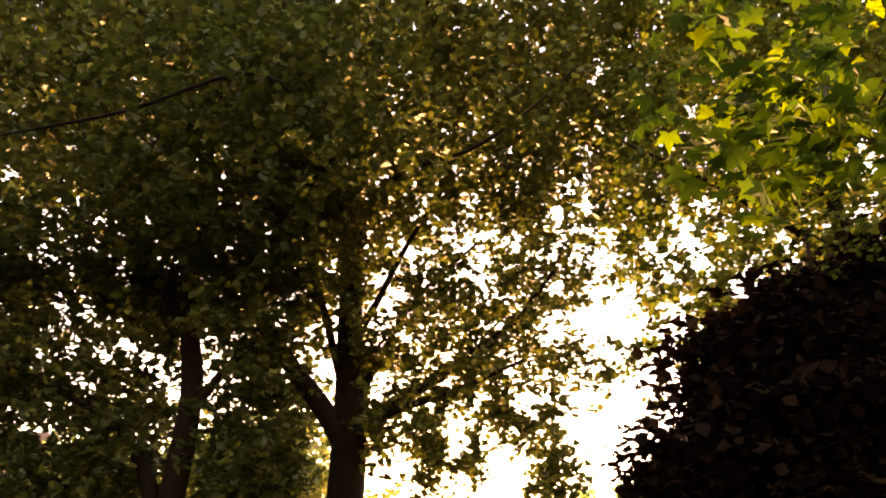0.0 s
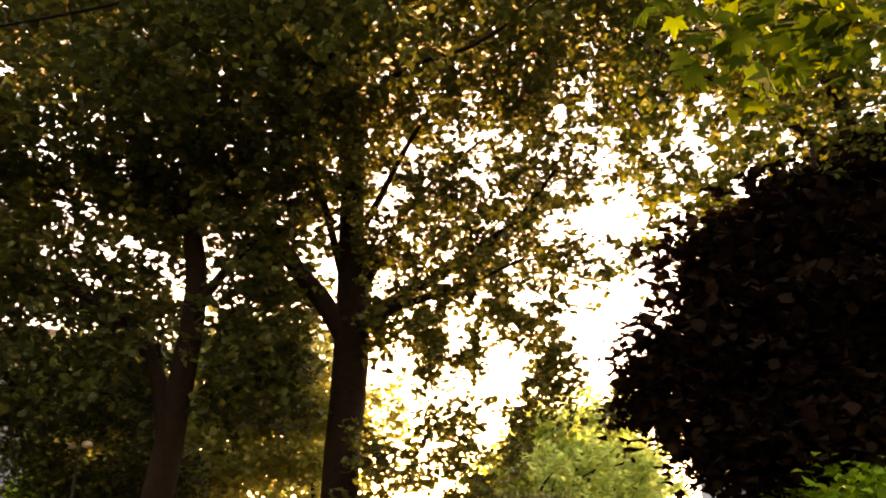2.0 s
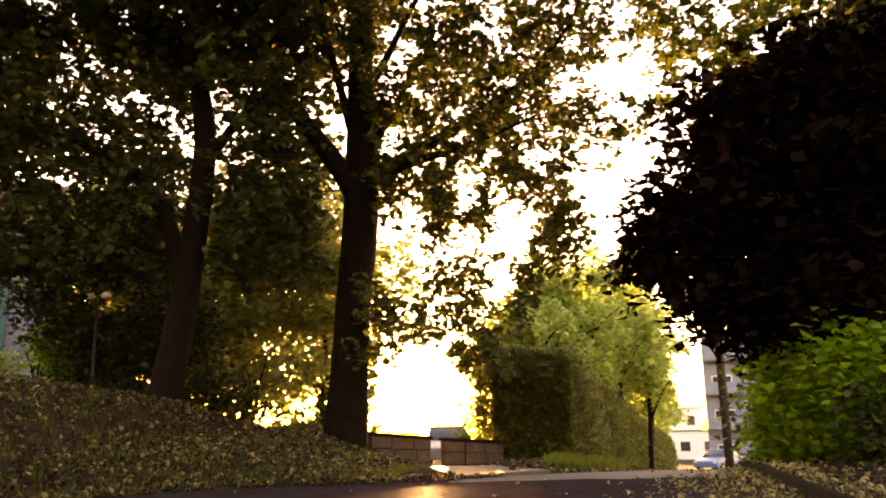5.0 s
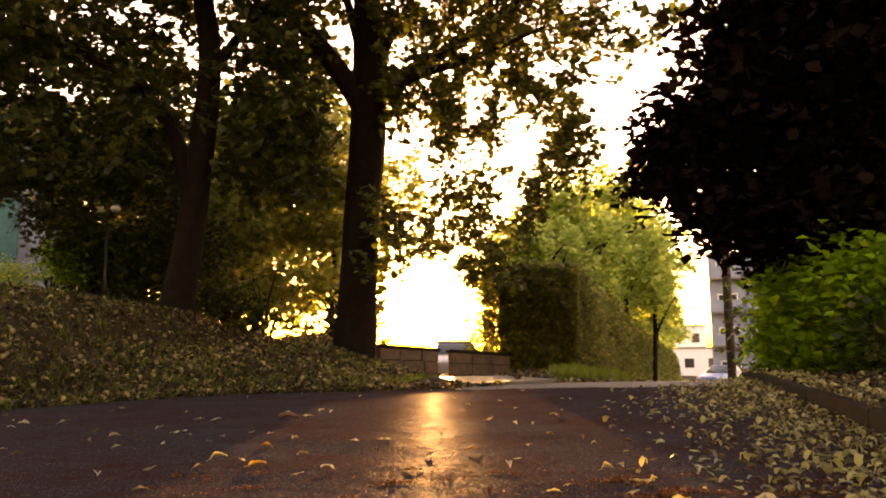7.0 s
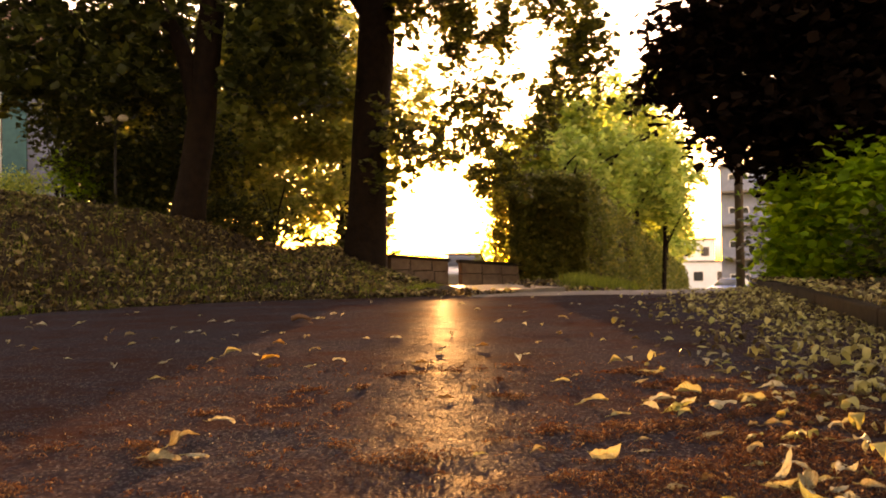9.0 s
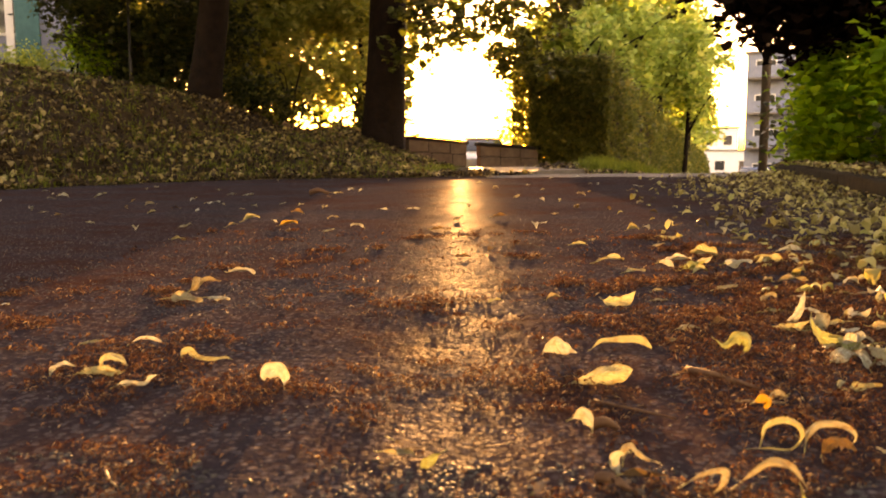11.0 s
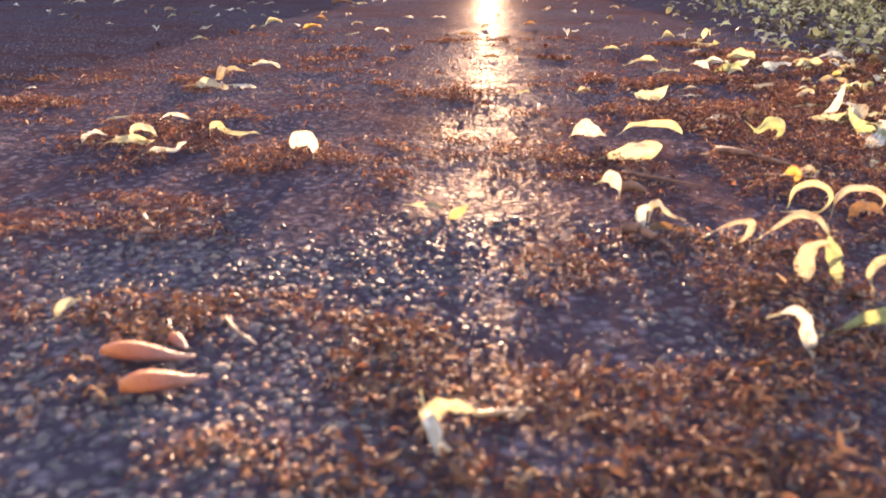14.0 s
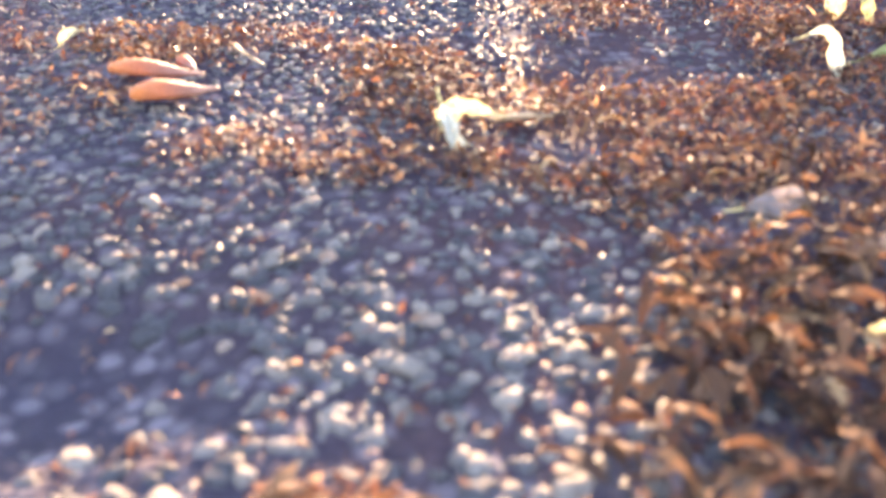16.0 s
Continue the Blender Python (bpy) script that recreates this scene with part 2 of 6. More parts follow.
def asphalt_material():
    m, t, p, out = nodes_of("asphalt")
    v = voronoi_of(t, 105.0)
    grain = noise_of(t, 260.0, 3)
    patch = noise_of(t, 1.1, 5, 0.65)
    wear = noise_of(t, 6.0, 6, 0.7)
    stone = mixc(t, ramp(t, v.outputs["Color"], [(0.25, (0, 0, 0)), (0.8, (1, 1, 1))]), (0.030, 0.027, 0.032), (0.11, 0.096, 0.10))
    body = mixc(t, ramp(t, v.outputs["Distance"], [(0.25, (0, 0, 0)), (0.6, (1, 1, 1))]), stone, (0.032, 0.028, 0.035))
    dirt = maths(t, 'MULTIPLY', ramp(t, patch, [(0.40, (0, 0, 0)), (0.60, (1, 1, 1))]), ramp(t, wear, [(0.3, (0, 0, 0)), (0.65, (1, 1, 1))]))
    col = mixc(t, maths(t, 'MULTIPLY', dirt, 0.8), body, (0.055, 0.019, 0.010))
    t.links.new(col, p.inputs["Base Color"])
    p.inputs["Roughness"].default_value = 0.9
    p.inputs["Specular IOR Level"].default_value = 0.0
    fine = voronoi_of(t, 240.0)
    chip = t.nodes.new("ShaderNodeSeparateColor")
    t.links.new(fine.outputs["Color"], chip.inputs[0])
    glint = ramp(t, chip.outputs[1], [(0.70, (0, 0, 0)), (0.88, (1, 1, 1))])
    film = ramp(t, wear, [(0.35, (0.25, 0.25, 0.25)), (0.7, (1, 1, 1))])
    h = maths(t, 'SUBTRACT', maths(t, 'MULTIPLY', grain, 0.9), v.outputs["Distance"])
    h2 = maths(t, 'ADD', h, maths(t, 'ADD', maths(t, 'MULTIPLY', wear, 0.7), maths(t, 'ADD', maths(t, 'MULTIPLY', noise_of(t, 38.0, 3), 3.2), maths(t, 'MULTIPLY', noise_of(t, 8.0, 3), 5.0))))
    bent = bump(t, p, h2, 0.62, 0.004)
    gloss = t.nodes.new("ShaderNodeBsdfGlossy")
    t.links.new(maths(t, 'SUBTRACT', 0.64, maths(t, 'MULTIPLY', glint, 0.17)), gloss.inputs["Roughness"])
    t.links.new(bent, gloss.inputs["Normal"])
    gloss.inputs["Color"].default_value = (0.9, 0.86, 0.84, 1)
    share = maths(t, 'MULTIPLY', maths(t, 'ADD', maths(t, 'MULTIPLY', glint, GLINT), FILM), maths(t, 'MULTIPLY', film, maths(t, 'SUBTRACT', 1.0, maths(t, 'MULTIPLY', dirt, 0.7))))
    mx = t.nodes.new("ShaderNodeMixShader")
    t.links.new(share, mx.inputs[0])
    t.links.new(p.outputs[0], mx.inputs[1])
    t.links.new(gloss.outputs[0], mx.inputs[2])
    worn = t.nodes.new("ShaderNodeBsdfGlossy")
    worn.inputs["Roughness"].default_value = 0.26
    worn.inputs["Color"].default_value = (0.9, 0.87, 0.8, 1)
    low = t.nodes.new("ShaderNodeBump")
    low.inputs["Strength"].default_value, low.inputs["Distance"].default_value = 0.34, 0.004
    t.links.new(h2, low.inputs["Height"])
    t.links.new(low.outputs[0], worn.inputs["Normal"])
    mw = t.nodes.new("ShaderNodeMixShader")
    t.links.new(maths(t, 'MULTIPLY', film, POLISH), mw.inputs[0])
    t.links.new(mx.outputs[0], mw.inputs[1])
    t.links.new(worn.outputs[0], mw.inputs[2])
    t.links.new(mw.outputs[0], out.inputs[0])
    return m


GLINT, FILM, POLISH = 0.011, 0.0042, 0.0022          # shares of light that chips and binder mirror
ASPHALT = asphalt_material()


def stone_material(name, single, gloss=0.035):
    m, t, p, out = nodes_of(name)
    r = t.nodes.new("ShaderNodeObjectInfo").outputs["Random"] if single else t.nodes.new("ShaderNodeNewGeometry").outputs["Random Per Island"]
    at = t.nodes.new("ShaderNodeNewGeometry").outputs["Position"]
    c = ramp(t, r, [(0.0, (0.028, 0.028, 0.030)), (0.45, (0.062, 0.060, 0.059)), (0.75, (0.115, 0.10, 0.084)), (0.95, (0.20, 0.168, 0.13)), (1.0, (0.25, 0.125, 0.06))])
    nz = t.nodes.new("ShaderNodeTexNoise")
    nz.inputs["Scale"].default_value, nz.inputs["Detail"].default_value = 420.0, 3.0
    t.links.new(at, nz.inputs["Vector"])
    n = nz.outputs["Fac"]
    t.links.new(mixc(t, maths(t, 'MULTIPLY', n, 0.6), c, (0.05, 0.045, 0.04)), p.inputs["Base Color"])
    t.links.new(maths(t, 'ADD', maths(t, 'MULTIPLY', r, 0.25), 0.55 if gloss < 0.1 else 0.25), p.inputs["Roughness"])
    p.inputs["Specular IOR Level"].default_value = gloss
    bump(t, p, n, 0.5, 0.0012)
    return m


STONES = stone_material("aggregate_stone", False)
STONES_SINGLE = stone_material("single_stone", True)
CHIPSTONE = stone_material("polished_chip", False, 0.075)


# ---- building helpers ----
def part(name, bm, material, parent=None, label="", smooth=False):
    me = bpy.data.meshes.new(name)
    bm.to_mesh(me)
    bm.free()
    if smooth:
        me.polygons.foreach_set("use_smooth", [True] * len(me.polygons))
    me.materials.append(material)
    ob = new(name, me)
    ob.parent = parent
    if label:
        tagged(ob, label)
    return ob


def box(bm, cx, cy, cz, sx, sy, sz, bevel=0.0, turn=0.0):
    """A box with its middle at the given place; turn in degrees about z."""
    made = bmesh.ops.create_cube(bm, size=1.0)["verts"]
    bmesh.ops.scale(bm, vec=(sx, sy, sz), verts=made)
    if bevel:
        edges = list({e for v in made for e in v.link_edges})
        made = list({v for f in bmesh.ops.bevel(bm, geom=edges, offset=bevel, segments=2, affect='EDGES', profile=0.5)["faces"] for v in f.verts} | {v for v in made if v.is_valid})
    bmesh.ops.rotate(bm, cent=(0, 0, 0), matrix=Matrix.Rotation(radians(turn), 3, 'Z'), verts=made)
    bmesh.ops.translate(bm, vec=(cx, cy, cz), verts=made)
    return bm


def tube(bm, pts, radii, sides=10, wobble=0.0):
    """A tapered tube along points."""
    pts = [Vector(p) for p in pts]
    rings = []
    for i, (p, r) in enumerate(zip(pts, radii)):
        d = (pts[min(i + 1, len(pts) - 1)] - pts[max(i - 1, 0)]).normalized()
        a = d.orthogonal().normalized() if abs(d.z) < 0.9 else (Vector((1, 0, 0)) - d * d.x).normalized()
        b = d.cross(a)
        ring = []
        for k in range(sides):
            ang = 2 * math.pi * k / sides
            q = p + (a * math.cos(ang) + b * math.sin(ang)) * r * (1 + wobble * noise.noise(Vector((p.x * 2 + 3 * math.cos(ang), p.y * 2 + 3 * math.sin(ang), p.z))))
            ring.append(bm.verts.new(q))
        rings.append(ring)
    for u, w in zip(rings, rings[1:]):
        for k in range(sides):
            bm.faces.new((u[k], u[(k + 1) % sides], w[(k + 1) % sides], w[k]))
    bm.faces.new(rings[-1])
    bm.faces.new(rings[0][::-1])
    return bm


def smooth_line(pts, steps=5):
    """Points along a soft curve through pts, with a fourth value as radius."""
    pts = [np.array(p, float) for p in pts]
    got = []
    for i in range(len(pts) - 1):
        p0, p1, p2, p3 = pts[max(i - 1, 0)], pts[i], pts[i + 1], pts[min(i + 2, len(pts) - 1)]
        for s in range(steps):
            u = s / steps
            got.append(0.5 * (2 * p1 + (p2 - p0) * u + (2 * p0 - 5 * p1 + 4 * p2 - p3) * u * u + (3 * p1 - p0 - 3 * p2 + p3) * u ** 3))
    got.append(pts[-1])
    return got


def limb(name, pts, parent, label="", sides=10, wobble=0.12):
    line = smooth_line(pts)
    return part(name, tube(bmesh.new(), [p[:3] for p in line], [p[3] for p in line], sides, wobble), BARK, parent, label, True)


def batch(name, templates, pos, rot, scale, which, material, parent=None, smooth=False):
    """One mesh of many small pieces: templates are (vertices, faces); each piece takes a place, a 3 x 3 turn, a size and a template."""
    cos, idx, starts, base, loops = [], [], [], 0, 0
    for k, (V, Fs) in enumerate(templates):
        sel = np.nonzero(which == k)[0]
        if not len(sel):
            continue
        V = np.asarray(V, float)
        P = np.einsum('nij,vj->nvi', rot[sel], V) * scale[sel][:, None, None] + pos[sel][:, None, :]
        cos.append(P.reshape(-1, 3))
        flat = np.concatenate([np.asarray(f) for f in Fs])
        lens = np.array([len(f) for f in Fs])
        off = base + np.arange(len(sel)) * len(V)
        idx.append((flat[None, :] + off[:, None]).ravel())
        st = np.concatenate([[0], np.cumsum(lens)[:-1]])
        starts.append((st[None, :] + (loops + np.arange(len(sel)) * len(flat))[:, None]).ravel())
        base += len(sel) * len(V)
        loops += len(sel) * len(flat)
    co, ix, st = np.concatenate(cos), np.concatenate(idx), np.concatenate(starts)
    me = bpy.data.meshes.new(name)
    me.vertices.add(len(co))
    me.vertices.foreach_set("co", co.ravel())
    me.loops.add(len(ix))
    me.loops.foreach_set("vertex_index", ix.astype(np.int32))
    me.polygons.add(len(st))
    me.polygons.foreach_set("loop_start", st.astype(np.int32))
    if smooth:
        me.polygons.foreach_set("use_smooth", np.ones(len(st), bool))
    me.update(calc_edges=True)
    me.materials.append(material)
    ob = new(name, me)
    ob.parent = parent
    return ob


def turns(n, tilt=1.0, rng=RNG):
    """n random turns: about z at random, then tipped by up to tilt (1: any way up)."""
    yaw = rng.uniform(0, 2 * math.pi, n)
    tip = np.abs(rng.normal(0, 0.9 * tilt, n))
    way = rng.uniform(0, 2 * math.pi, n)
    cy, sy = np.cos(yaw), np.sin(yaw)
    Z = np.zeros((n, 3, 3))
    Z[:, 0, 0], Z[:, 0, 1], Z[:, 1, 0], Z[:, 1, 1], Z[:, 2, 2] = cy, -sy, sy, cy, 1
    k = np.stack([np.cos(way), np.sin(way), np.zeros(n)], 1)
    K = np.zeros((n, 3, 3))
    K[:, 0, 2], K[:, 1, 2], K[:, 2, 0], K[:, 2, 1] = k[:, 1], -k[:, 0], -k[:, 1], k[:, 0]
    R = np.eye(3) + np.sin(tip)[:, None, None] * K + (1 - np.cos(tip))[:, None, None] * (K @ K)
    return R @ Z


def kite(droop=0.12, wide=1.0):
    V = [(0, -0.5, 0), (0.34 * wide, -0.05, -droop), (0.2 * wide, 0.3, -droop * 0.6), (0, 0.5, -droop * 0.5), (-0.2 * wide, 0.3, -droop * 0.6), (-0.34 * wide, -0.05, -droop)]
    return V, [(0, 1, 2, 3), (0, 3, 4, 5)]


def palmate(rim, droop=0.15, fold=0.1):
    """A maple leaf, one unit across: rim is (degrees, reach) round it, drooping at its tips and folded along its middle."""
    V = []
    for a, r in rim:
        x, y = r * math.cos(radians(a)), r * math.sin(radians(a))
        V.append((x, y, fold * abs(x) - droop * r * r * 2))
    V.append((0, 0.02, 0.02))
    c = len(V) - 1
    return V, [(i, (i + 1) % c, c) for i in range(c)]


FIVE = [(-90, 0.1), (-32, 0.34), (-8, 0.24), (32, 0.5), (58, 0.26), (90, 0.58), (122, 0.26), (148, 0.5), (188, 0.24), (212, 0.34)]
TOOTHED = [(-90, 0.1), (-55, 0.2), (-36, 0.38), (-20, 0.3), (-6, 0.25), (10, 0.36), (18, 0.34), (31, 0.55), (42, 0.4), (52, 0.4), (60, 0.27), (70, 0.36), (76, 0.42), (82, 0.45), (90, 0.6),
           (98, 0.45), (104, 0.42), (110, 0.36), (120, 0.27), (128, 0.4), (138, 0.4), (149, 0.55), (162, 0.34), (170, 0.36), (186, 0.25), (200, 0.3), (216, 0.38), (235, 0.2)]
LEAF_FAR = [kite(0.1), kite(0.25)]
LEAF_MID = [palmate(FIVE, 0.2, 0.2), kite(0.1, 1.3), kite(0.2, 1.45), kite(0.35, 1.35)]
LEAF_NEAR = [palmate(TOOTHED, 0.12, 0.12), palmate(TOOTHED, 0.35, 0.25), palmate(TOOTHED, 0.5, -0.15)]


def bough_points(spots, rng=RNG, loose=1.0):
    """Leaf places: each spot (x, y, z, radius, leaves) is a loose cloud of twig-end clusters."""
    got = []
    for x, y, z, r, n in spots:
        k = max(3, int(n / 28))
        d = rng.normal(0, 1, (k, 3))
        d = d / np.linalg.norm(d, axis=1)[:, None] * (rng.uniform(0, 1, (k, 1)) ** 0.45)
        mid = np.array([x, y, z]) + d * np.array([r, r, r * 0.75])
        own = rng.integers(0, k, n)
        got.append(mid[own] + rng.normal(0, 1, (n, 3)) * np.array([0.32, 0.32, 0.2]) * loose * (0.5 + 0.5 * min(r, 1.3)))
    return np.concatenate(got)


def crown(spots, size, material, parent, templates=LEAF_MID, tilt=0.8, loose=1.0, name="crown"):
    P = bough_points(spots, RNG, loose)
    n = len(P)
    return batch(name, templates, P, turns(n, tilt), size * RNG.uniform(0.65, 1.25, n), RNG.integers(0, len(templates), n), material, parent)


def canopy(parent, material, span, depth, thick, gaps, size=0.18, spread=0.7, clump=0.9, tilt=0.8, templates=LEAF_MID):
    """A crown's leaves on their twigs: span is x, x, z, z; thick is leaves for each square metre; gaps (x, z, half width, half height, share) are the openings between the boughs."""
    x0, x1, z0, z1 = span
    k = int((x1 - x0) * (z1 - z0) * thick * 1.12 / 11 * (0.15 / size) ** 0.8)
    mid = np.stack([RNG.uniform(x0, x1, k), depth + RNG.normal(0, spread, k), RNG.uniform(z0, z1, k)], 1)
    uneven = np.array([noise.noise(Vector((x * 2.3, y * 0.8, z * 2.3))) + 0.6 * noise.noise(Vector((x * 6, y * 2, z * 6))) for x, y, z in mid])
    rim = np.minimum(np.minimum(mid[:, 0] - x0, x1 - mid[:, 0]) / 0.8, np.minimum(mid[:, 2] - z0, z1 - mid[:, 2]) / 0.5)
    stay = np.clip(1.25 - 0.12 * clump + clump * uneven, 0.06, 1) * np.clip(rim + 0.5 + uneven, 0, 1)
    for gx, gz, rx, rz, share in gaps:
        q = ((mid[:, 0] - gx) / rx) ** 2 + ((mid[:, 2] - gz) / rz) ** 2 + 0.55 * uneven - 0.12
        stay *= 1 - share * np.clip(3.0 - 2.2 * q, 0, 1)
    stay = np.clip(1.5 * (stay - 0.5) + 0.5, 0, 1)
    mid = mid[RNG.uniform(0, 1, k) < stay]
    P = np.repeat(mid, 11, 0) + RNG.normal(0, 1, (11 * len(mid), 3)) * np.array([0.6, 0.6, 0.42]) * size
    n = len(P)
    return batch("crown", templates, P, turns(n, tilt), size * RNG.uniform(0.65, 1.25, n), RNG.integers(0, len(templates), n), material, parent)


def thing(name, x, y, z, label, category, group="", kind=""):
    ob = new(name)
    ob.empty_display_size = 0.2
    ob.location = (0, 0, 0)
    return tagged(ob, label, category, group, kind)


# ---- ground ----
EX = [-60, -14, -8, -4.6, -4.0, -3.5, -2.6, -1.3, 0.0, 0.8, 1.6, 14.1, 65]
EY = [-10, 3.6, 4.9, 5.9, 6.5, 7.8, 8.9, 9.4, 9.9, 10.6, 11.5, 60.0, 250]


def edge_y(x):
    """The road's left edge: its y at x."""
    return np.interp(x, EX, EY)


def kerb_x(y):
    """The right kerb: its x at y."""
    y = np.asarray(y, float)
    return 0.85 + 0.215 * y + 0.06 * np.clip(y - 12, 0, None)


def soft(u):
    u = np.clip(u, 0, 1)
    return u * u * (3 - 2 * u)


def base_z(y):
    y = np.asarray(y, float)
    return -0.05 * np.logaddexp(0, (y - 10.5) * 1.5) / 1.5 * (1 - 0.6 * soft((y - 70) / 100))


def ground_z(x, y):
    x, y = np.asarray(x, float), np.asarray(y, float)
    d = edge_y(x)
    slope = (edge_y(x + 0.4) - edge_y(x - 0.4)) / 0.8
    s = (y - d) / np.sqrt(1 + slope ** 2)
    top = np.interp(x, [-12, -6.8, -5.1, -3.75, -2.95, -2.2, -1.4, -0.9, 0, 0.6, 3, 60], [1.8, 1.4, 1.15, 0.95, 0.88, 0.5, 0.22, 0.08, 0.08, 0.3, 0.2, 0.2])
    back = 1 - soft((y - 14.5) / 6) * soft((x + 7.5) / 3) * 1.6 * (x < -1.5)
    bank = np.where(s > 0, top * (0.25 * soft(s / 0.9) + 0.75 * soft(s / 4.4)) * back, 0)
    r = x - kerb_x(y)
    right = np.where(r > 0, 0.11 + 0.25 * soft((r - 0.3) / 4), 0)
    return base_z(y) + bank + right


def road_left(y):
    return np.interp(y, EY, EX)


def sheet(name, X, Y, Z, material, label, category):
    n, m = X.shape
    co = np.stack([X, Y, Z], -1).reshape(-1, 3)
    i = np.arange((n - 1) * (m - 1))
    r, c = i // (m - 1), i % (m - 1)
    a = r * m + c
    F4 = np.stack([a, a + 1, a + m + 1, a + m], 1)
    me = bpy.data.meshes.new(name)
    me.from_pydata(co.tolist(), [], F4.tolist())
    me.polygons.foreach_set("use_smooth", [True] * len(F4))
    me.materials.append(material)
    return tagged(new(name, me), label, category, kind="structure")


gx = np.concatenate([[-900, -400, -150, -70, -40, -25, -18], np.arange(-14, 8, 0.16), [8, 9, 10, 12, 15, 20, 30, 45, 80, 200, 450, 900]])
gy = np.concatenate([[-900, -300, -100, -40, -20, -10], np.arange(-5, 22, 0.16), np.arange(22, 40, 1.0), [40, 45, 50, 60, 70, 80, 100, 140, 200, 400, 900, 2500]])
GX, GY = np.meshgrid(gx, gy)
GZ = ground_z(GX, GY)
rough_z = np.array([noise.noise(Vector((x * 1.6, y * 1.6, 0))) for x, y in zip(GX.ravel(), GY.ravel())]).reshape(GX.shape) * 0.04
inside = (GX > road_left(GY) - 0.1) & (GX < kerb_x(GY) + 0.12)
GZ = np.where(inside, np.minimum(GZ, base_z(GY)) - 0.06, GZ + rough_z * (np.abs(GX) < 15))
sheet("ground", GX, GY, GZ, SOIL, "brown earth under the leaf litter", "ground")

def road_relief(x, y):
    """Height of the worn surface over the road's even slope: hollows, lumps and coarse grain."""
    got = np.empty(len(x))
    for i, (a, b) in enumerate(zip(x.tolist(), y.tolist())):
        got[i] = 0.007 * noise.noise(Vector((a * 1.7, b * 2.2, 1.0))) + 0.0026 * noise.noise(Vector((a * 7.0, b * 9.0, 4.0))) + 0.0011 * noise.noise(Vector((a * 36.0, b * 40.0, 2.0))) - 0.013 * math.exp(-((a + 0.107) / 0.052) ** 2 - ((b - 0.543) / 0.036) ** 2)
    return got


ry = np.concatenate([np.arange(-9, 0.3, 0.3), 0.3 * 1.0105 ** np.arange(0, 360), np.arange(13, 60, 1.0), [60, 65, 70, 80, 90, 105, 120]])
RL, RR = np.maximum(road_left(ry), -22), kerb_x(ry) + 0.03
half = 0.35 + 0.7 * np.clip(ry, 0, 20)
wl, wr = np.clip(-half, RL + 0.05, None), np.clip(half, None, RR - 0.02)
u = np.linspace(0, 1, 250)[None, :]
v = np.linspace(0, 1, 24)[None, :-1]
RX = np.concatenate([RL[:, None] + (wl - RL)[:, None] * v, wl[:, None] + (wr - wl)[:, None] * u, wr[:, None] + (RR - wr)[:, None] * np.linspace(0, 1, 6)[None, 1:]], 1)
RY = np.repeat(ry[:, None], RX.shape[1], 1)
RZ = base_z(RY) + road_relief(RX.ravel(), RY.ravel()).reshape(RX.shape)
ROAD = sheet("road", RX, RY, RZ, ASPHALT, "worn dark asphalt road with brown debris", "road")

# ---- trees ----
def tree(label, name="maple_tree", group=""):
    return thing(name, 0, 0, 0, label, "tree", group)


maple = tree("tall maple with dark trunk and turning leaves on the bank")
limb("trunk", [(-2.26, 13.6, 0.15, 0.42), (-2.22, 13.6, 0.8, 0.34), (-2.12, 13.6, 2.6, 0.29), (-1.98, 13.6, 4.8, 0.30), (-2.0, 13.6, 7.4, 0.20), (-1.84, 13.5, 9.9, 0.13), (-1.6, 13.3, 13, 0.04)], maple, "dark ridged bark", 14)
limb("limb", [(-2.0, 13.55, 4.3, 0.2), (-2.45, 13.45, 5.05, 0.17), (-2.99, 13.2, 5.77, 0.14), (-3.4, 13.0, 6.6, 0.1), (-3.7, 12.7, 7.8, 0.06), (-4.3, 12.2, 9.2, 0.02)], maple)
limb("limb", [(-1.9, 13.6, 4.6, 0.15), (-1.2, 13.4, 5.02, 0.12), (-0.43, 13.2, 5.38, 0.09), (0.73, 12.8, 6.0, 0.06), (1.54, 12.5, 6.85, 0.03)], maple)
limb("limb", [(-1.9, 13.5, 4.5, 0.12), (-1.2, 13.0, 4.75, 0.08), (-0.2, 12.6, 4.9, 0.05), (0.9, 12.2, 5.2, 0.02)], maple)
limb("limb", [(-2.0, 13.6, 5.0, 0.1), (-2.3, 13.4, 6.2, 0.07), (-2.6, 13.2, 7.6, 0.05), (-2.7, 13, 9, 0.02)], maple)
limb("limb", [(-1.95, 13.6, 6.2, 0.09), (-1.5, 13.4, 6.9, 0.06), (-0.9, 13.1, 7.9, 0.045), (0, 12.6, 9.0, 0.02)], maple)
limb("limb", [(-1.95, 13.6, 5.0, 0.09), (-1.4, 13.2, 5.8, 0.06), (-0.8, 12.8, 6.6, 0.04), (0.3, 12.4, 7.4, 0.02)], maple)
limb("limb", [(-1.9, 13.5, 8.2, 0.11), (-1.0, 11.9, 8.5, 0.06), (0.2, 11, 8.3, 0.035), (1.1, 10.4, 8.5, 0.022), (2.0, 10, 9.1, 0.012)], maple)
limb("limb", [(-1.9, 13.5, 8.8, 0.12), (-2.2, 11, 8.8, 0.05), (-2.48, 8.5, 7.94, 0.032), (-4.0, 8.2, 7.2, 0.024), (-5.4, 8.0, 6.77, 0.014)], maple)

